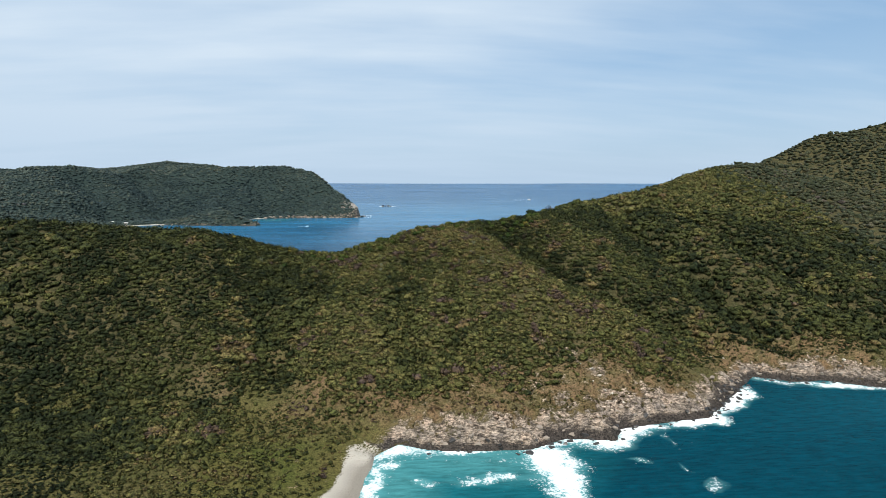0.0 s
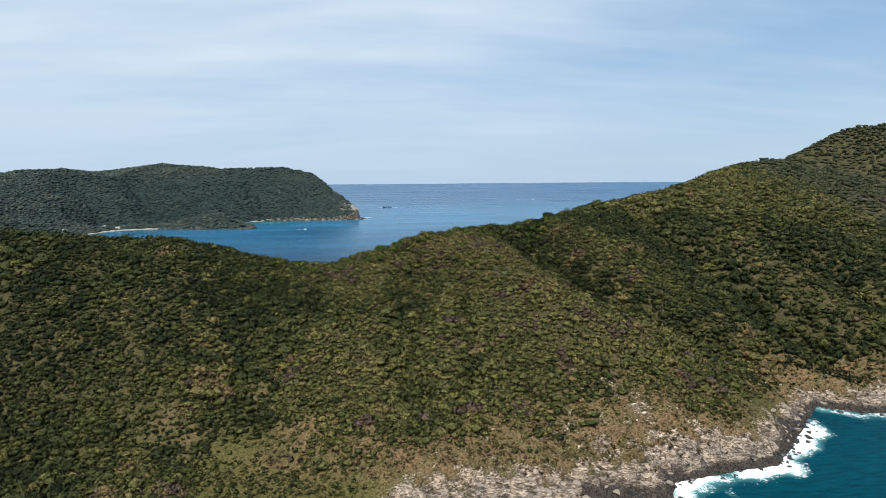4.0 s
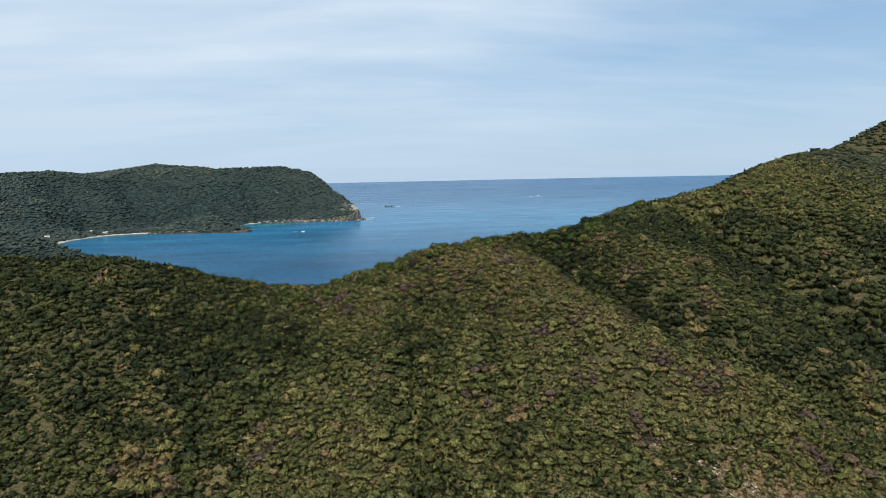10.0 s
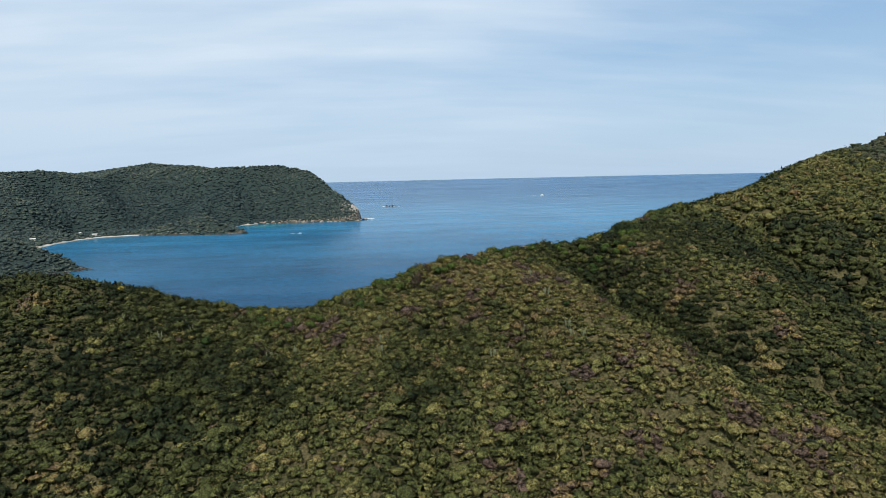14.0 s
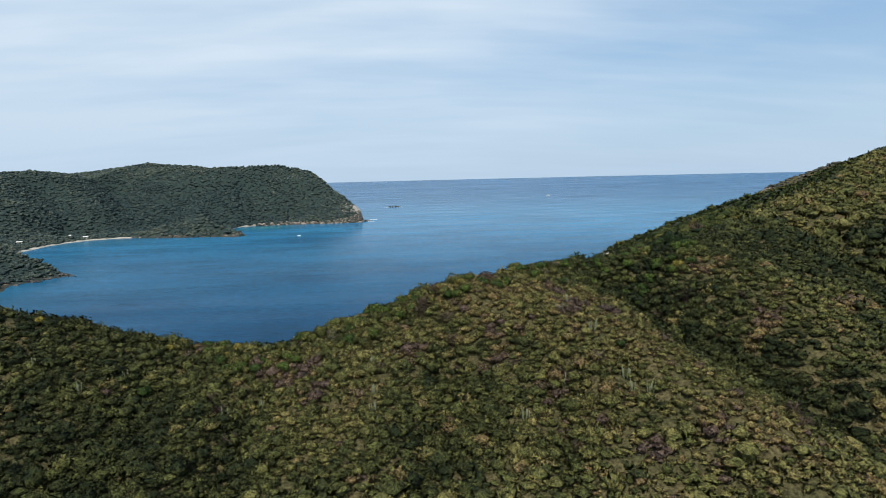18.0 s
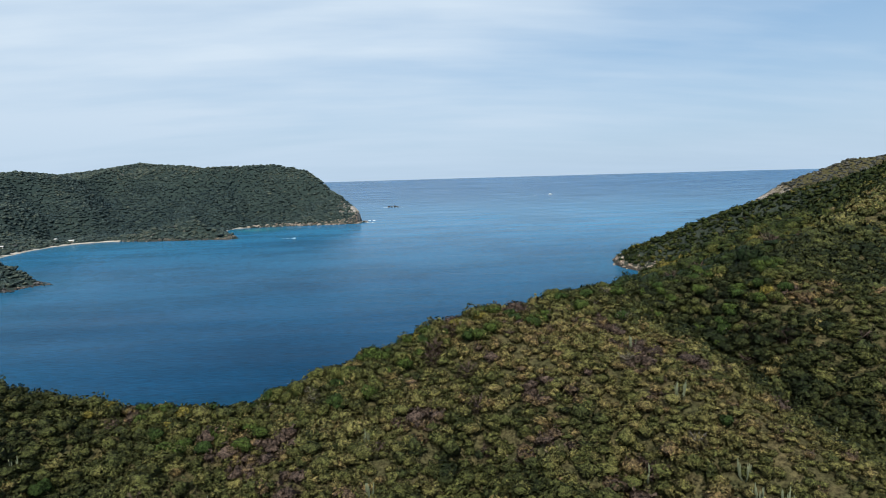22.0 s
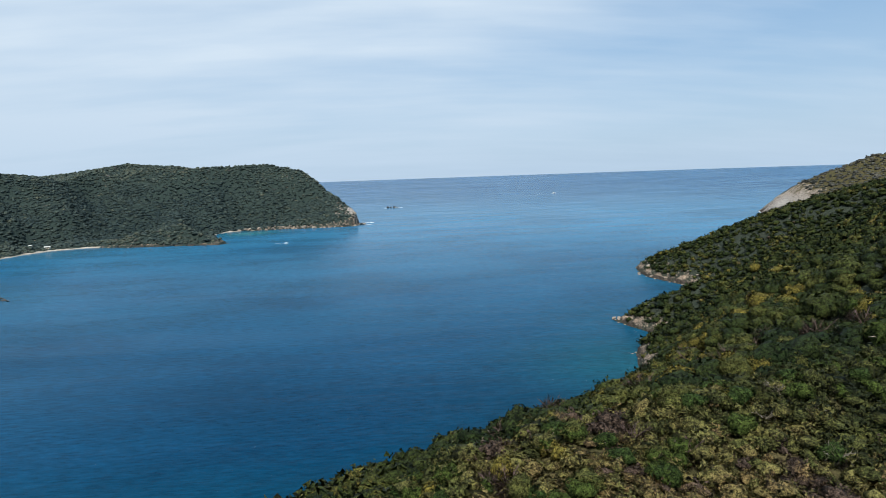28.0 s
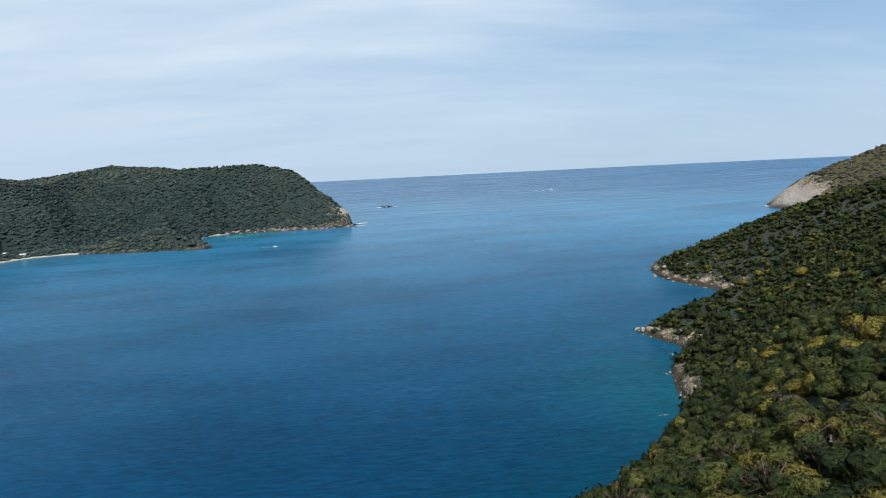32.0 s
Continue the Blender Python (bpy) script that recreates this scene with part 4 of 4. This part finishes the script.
# ---- rocks ----
def rock_mesh(name, seed, mat, squash=0.7):
    """A broken boulder of one metre's radius: facets cut off a ball, then worn."""
    r = random.Random(seed)
    bm = bmesh.new()
    bmesh.ops.create_icosphere(bm, subdivisions=2, radius=1.0)
    cuts = [(Vector((r.uniform(-1, 1), r.uniform(-1, 1), r.uniform(-0.6, 1))).normalized(), r.uniform(0.38, 0.72)) for _ in range(12)]
    for v in bm.verts:
        for way, reach in cuts:
            over = v.co.dot(way) - reach
            if over > 0:
                v.co -= way * over * 0.97
        v.co *= 1 + 0.06 * noise.noise(v.co * 2.3 + Vector((seed, 0, 0)))
        v.co.z *= squash
    return from_bm(name, bm, mat)


PALE_ROCK = plain_material("pale_rock", (0.46, 0.41, 0.34), 0.9, scale=1.2)
TAN_ROCK = plain_material("tan_rock", (0.235, 0.195, 0.155), 0.9, scale=0.8)
WET_ROCK = plain_material("wet_black_rock", (0.030, 0.027, 0.025), 0.45, scale=0.9)
ROCKS = {k: [rock_mesh(k, 70 + 11 * n + v, m) for v in range(4)] for n, (k, m) in enumerate((("boulder", PALE_ROCK), ("shore_rock", TAN_ROCK), ("wet_rock", WET_ROCK)))}


def rock(kind, label, group, x, y, z, size):
    ob = tagged(new(kind, dice.choice(ROCKS[kind])), label, "rock", group)
    ob.matrix_world = Matrix.Translation((x, y, z)) @ Euler((dice.uniform(-0.3, 0.3), dice.uniform(-0.3, 0.3), dice.uniform(0, 6.28))).to_matrix().to_4x4()
    ob.scale = (size * dice.uniform(0.8, 1.35), size * dice.uniform(0.8, 1.2), size * dice.uniform(0.7, 1.1))


def ground_z(x, y):
    return float(land(np.array([x]), np.array([y]))[0][0])


for x, y, size in ((99, 286, 1.5), (101, 282, 1.3), (104, 272, 1.4), (101, 273, 1.0), (182, 330, 1.5), (193, 330, 1.1), (239, 323, 1.7), (256, 315, 1.2), (93, 288, 1.0), (263, 311, 1.0), (97, 279, 0.7), (108, 268, 0.8), (187, 333, 0.7)):
    rock("boulder", "whitish boulder lying on the dry slope", "pale boulders", x, y, ground_z(x, y) + 0.25 * size, size)


def along(line, count, spread):
    """Shaken places along a line."""
    legs = [math.dist(a, b) for a, b in zip(line, line[1:])]
    for k in range(count):
        u = (k + dice.random()) / count * sum(legs)
        for a, b, leg in zip(line, line[1:], legs):
            if u <= leg:
                break
            u -= leg
        f = min(1, u / leg)
        yield a[0] + (b[0] - a[0]) * f + dice.gauss(0, spread), a[1] + (b[1] - a[1]) * f + dice.gauss(0, spread)


for x, y in list(along(SOUTH_COAST[8:24], 120, 2.0)) + list(along(SOUTH_COAST[15:19], 40, 3.0)):
    z = ground_z(x, y)
    if z < 5:
        rock("wet_rock", "dark wet rock at the foot of the cliff", "rocks in the surf", x, y, max(z, -0.4) + 0.2, dice.uniform(0.7, 2.4))
for x, y in along(SOUTH_COAST[8:24], 230, 3.5):
    z = ground_z(x, y + 5)
    if z > 1:
        rock("shore_rock", "weathered tan rock on the cliff", "rocks of the cliff", x, y + 5, z - 0.3, dice.uniform(0.5, 2.1))
for x, y in along(NORTH_COAST[4:20], 110, 1.8):
    z = ground_z(x, y)
    if z < 4:
        rock(dice.choice(("shore_rock", "wet_rock", "shore_rock")), "sea-worn rock on the shore of the bay", "rocks of the bay", x, y, max(z, -0.3) + 0.1, dice.uniform(0.5, 1.5))
for x, y in along(NORTH_COAST[:4] + EAST_COAST[-1:], 50, 2.2):
    rock("shore_rock", "pale rock at the cape's foot", "rocks of the cape", x, y, max(ground_z(x, y), -0.3) + 0.3, dice.uniform(0.9, 2.8))
for x, y in ((163, 806), (161, 801), (165, 797), (159, 806), (169, 791)):
    rock("shore_rock", "pale boulder on the tip of the cape", "boulders of the cape", x, y, 0.9, dice.uniform(1.6, 3.2))
for x, y in along(HEADLAND_COAST[10:17], 60, 5.0):
    rock("shore_rock", "rock at the foot of the far headland", "rocks of the headland", x, y, max(ground_z(x, y), -0.5) + 0.8, dice.uniform(2.5, 6.5))
for x, y in list(along(HEADLAND_COAST[:6], 40, 3.0)) + list(along(BAY_COAST[:4], 30, 3.0)):
    rock("wet_rock", "dark rock on the shore of the far bay", "rocks of the far bay", x, y, max(ground_z(x, y), -0.5) + 0.6, dice.uniform(1.5, 4.0))
for x, y, size in ((-42, 2488, 7), (-30, 2483, 8), (-18, 2490, 9), (-8, 2486, 5), (-92, 1806, 6), (-86, 1798, 4), (-410, 1010, 3), (-404, 1006, 2)):
    rock("wet_rock", "bare dark rock islet in open water", "islets", x, y, 0.2 * size, size)

# ---- foam and boats ----
FOAM = plain_material("foam", (0.82, 0.85, 0.86), 0.9, vary=0.1)
WHITE = plain_material("white_paint", (0.80, 0.80, 0.78), 0.4, vary=0.08)
DARK = plain_material("dark_trim", (0.05, 0.06, 0.08), 0.4, vary=0.1)


def sea_z(x, y):
    return 76.0 * min(max((math.hypot(x, y - 200) - 2600) / 2300, 0), 1.3) ** 1.5


def foam_patch(label, x, y, long, deep, turn=0.0, seed=0):
    """A thin ragged patch of foam lying on the water."""
    r = random.Random(seed)
    bm = bmesh.new()
    for _ in range(14):
        u = r.uniform(-1, 1)
        cx, cy = u * long, r.uniform(-1, 1) * deep * (1 - 0.6 * abs(u))
        size = deep * r.uniform(0.3, 0.8)
        ring = [bm.verts.new((cx + math.cos(a) * size * 1.8 * r.uniform(0.6, 1.2), cy + math.sin(a) * size * r.uniform(0.6, 1.2), 0.12 + 0.05 * r.random())) for a in (0.7 * j for j in range(9))]
        bm.faces.new(ring)
    ob = tagged(new("foam", from_bm("foam", bm, FOAM)), label, "foam", kind="stuff")
    ob.matrix_world = Matrix.Translation((x, y, sea_z(x, y))) @ Matrix.Rotation(turn, 4, "Z")


foam_patch("white foam round the islets", -25, 2478, 34, 5, seed=1)
foam_patch("white foam off the headland", -78, 1792, 12, 3, seed=2)
foam_patch("white water behind the headland", -80, 1850, 22, 5, seed=3)
foam_patch("wake behind the anchored boat", -214, 1455, 12, 1.2, seed=4)
foam_patch("long wake behind the motorboat", 655, 3070, 42, 4, seed=5)
foam_patch("foam below the far cliff", 822, 1690, 16, 4, 1.2, seed=6)


def boat(x, y, size, turn, label):
    ob = thing("motorboat", label, "boat", "boats")
    bm = bmesh.new()
    rows = []
    for u, wide, keel in ((-1, 0.30, -0.1), (-0.4, 0.34, -0.16), (0.3, 0.30, -0.14), (0.75, 0.17, -0.04), (1.0, 0.02, 0.12)):
        rows.append([bm.verts.new(p) for p in ((u, -wide, 0.24 + 0.06 * max(u, 0)), (u, -wide * 0.7, 0), (u, 0, keel), (u, wide * 0.7, 0), (u, wide, 0.24 + 0.06 * max(u, 0)))])
    for a, b in zip(rows, rows[1:]):
        for j in range(4):
            bm.faces.new((a[j], a[j + 1], b[j + 1], b[j]))
        bm.faces.new((a[4], a[0], b[0], b[4]))
    bm.faces.new(rows[0])
    part("hull", from_bm("hull", bm, WHITE), ob)
    for name, mat, box in (("cabin", WHITE, (-0.35, 0.3, 0.2, 0.26, 0.46)), ("windscreen", DARK, (0.3, 0.36, 0.18, 0.28, 0.44)), ("roof", WHITE, (-0.4, 0.38, 0.22, 0.462, 0.5))):
        bm = bmesh.new()
        x0, x1, w, z0, z1 = box
        bmesh.ops.create_cube(bm, size=1.0, matrix=Matrix.Translation(((x0 + x1) / 2, 0, (z0 + z1) / 2)) @ Matrix.Diagonal((x1 - x0, 2 * w, z1 - z0, 1)))
        bmesh.ops.bevel(bm, geom=bm.edges[:], offset=0.012, segments=1)
        part(name, from_bm(name, bm, mat), ob)
    ob.matrix_world = Matrix.Translation((x, y, sea_z(x, y) + 0.1)) @ Matrix.Rotation(turn, 4, "Z")
    ob.scale = (size, size, size)


boat(-204, 1455, 3.4, 0.1, "small white motorboat lying in the far bay")
boat(700, 3072, 9.0, 0.0, "white motorboat out on the open sea")

# ---- houses by the far beach ----
ROOF = plain_material("white_sheet_roof", (0.52, 0.51, 0.48), 0.5, vary=0.12)
PLASTER = plain_material("pale_plaster", (0.5, 0.46, 0.38), 0.9)
WOOD = plain_material("dark_wood", (0.08, 0.055, 0.04), 0.8)


def house(x, y, long, deep, tall, turn, label):
    ob = thing("beach_house", label, "house", "houses by the far beach")
    bm = bmesh.new()
    bmesh.ops.create_cube(bm, size=1.0, matrix=Matrix.Translation((0, 0, tall / 2 - 1)) @ Matrix.Diagonal((long, deep, tall + 2, 1)))
    wall = part("wall", from_bm("wall", bm, PLASTER), ob)
    for side in (-1, 1):
        bm = bmesh.new()
        a, b = (deep / 2 + 1.0) * side, tall + deep * 0.22
        v = [bm.verts.new(p) for p in ((-long / 2 - 0.8, a, tall - 0.3), (long / 2 + 0.8, a, tall - 0.3), (long / 2 + 0.8, 0, b), (-long / 2 - 0.8, 0, b))]
        top = [bm.verts.new(q.co + Vector((0, 0, 0.18))) for q in v]
        bm.faces.new(v)
        bm.faces.new(top[::-1])
        for j in range(4):
            bm.faces.new((v[j], v[(j + 1) % 4], top[(j + 1) % 4], top[j]))
        bmesh.ops.recalc_face_normals(bm, faces=bm.faces[:])
        part("roof", from_bm("roof", bm, ROOF), ob, "white sheet-metal roof")
    for name, cx, w, z0, z1 in (("door", 0.0, 1.0, 0, 2.1), ("window", -long * 0.3, 1.4, 0.9, 2.1), ("window", long * 0.3, 1.4, 0.9, 2.1)):
        bm = bmesh.new()
        bmesh.ops.create_cube(bm, size=1.0, matrix=Matrix.Translation((cx, -deep / 2 - 0.04, (z0 + z1) / 2)) @ Matrix.Diagonal((w, 0.1, z1 - z0, 1)))
        part(name, from_bm(name, bm, WOOD), ob)
    ob.matrix_world = Matrix.Translation((x, y, ground_z(x, y) + 1.2)) @ Matrix.Rotation(turn, 4, "Z")


house(-638, 1502, 8, 5, 2.6, 0.25, "white-roofed house among the trees by the beach")
house(-668, 1505, 6, 4.5, 2.6, -0.5, "small white-roofed hut behind the beach")
house(-690, 1375, 8, 5, 2.6, 0.4, "low house with a pale roof under the trees")
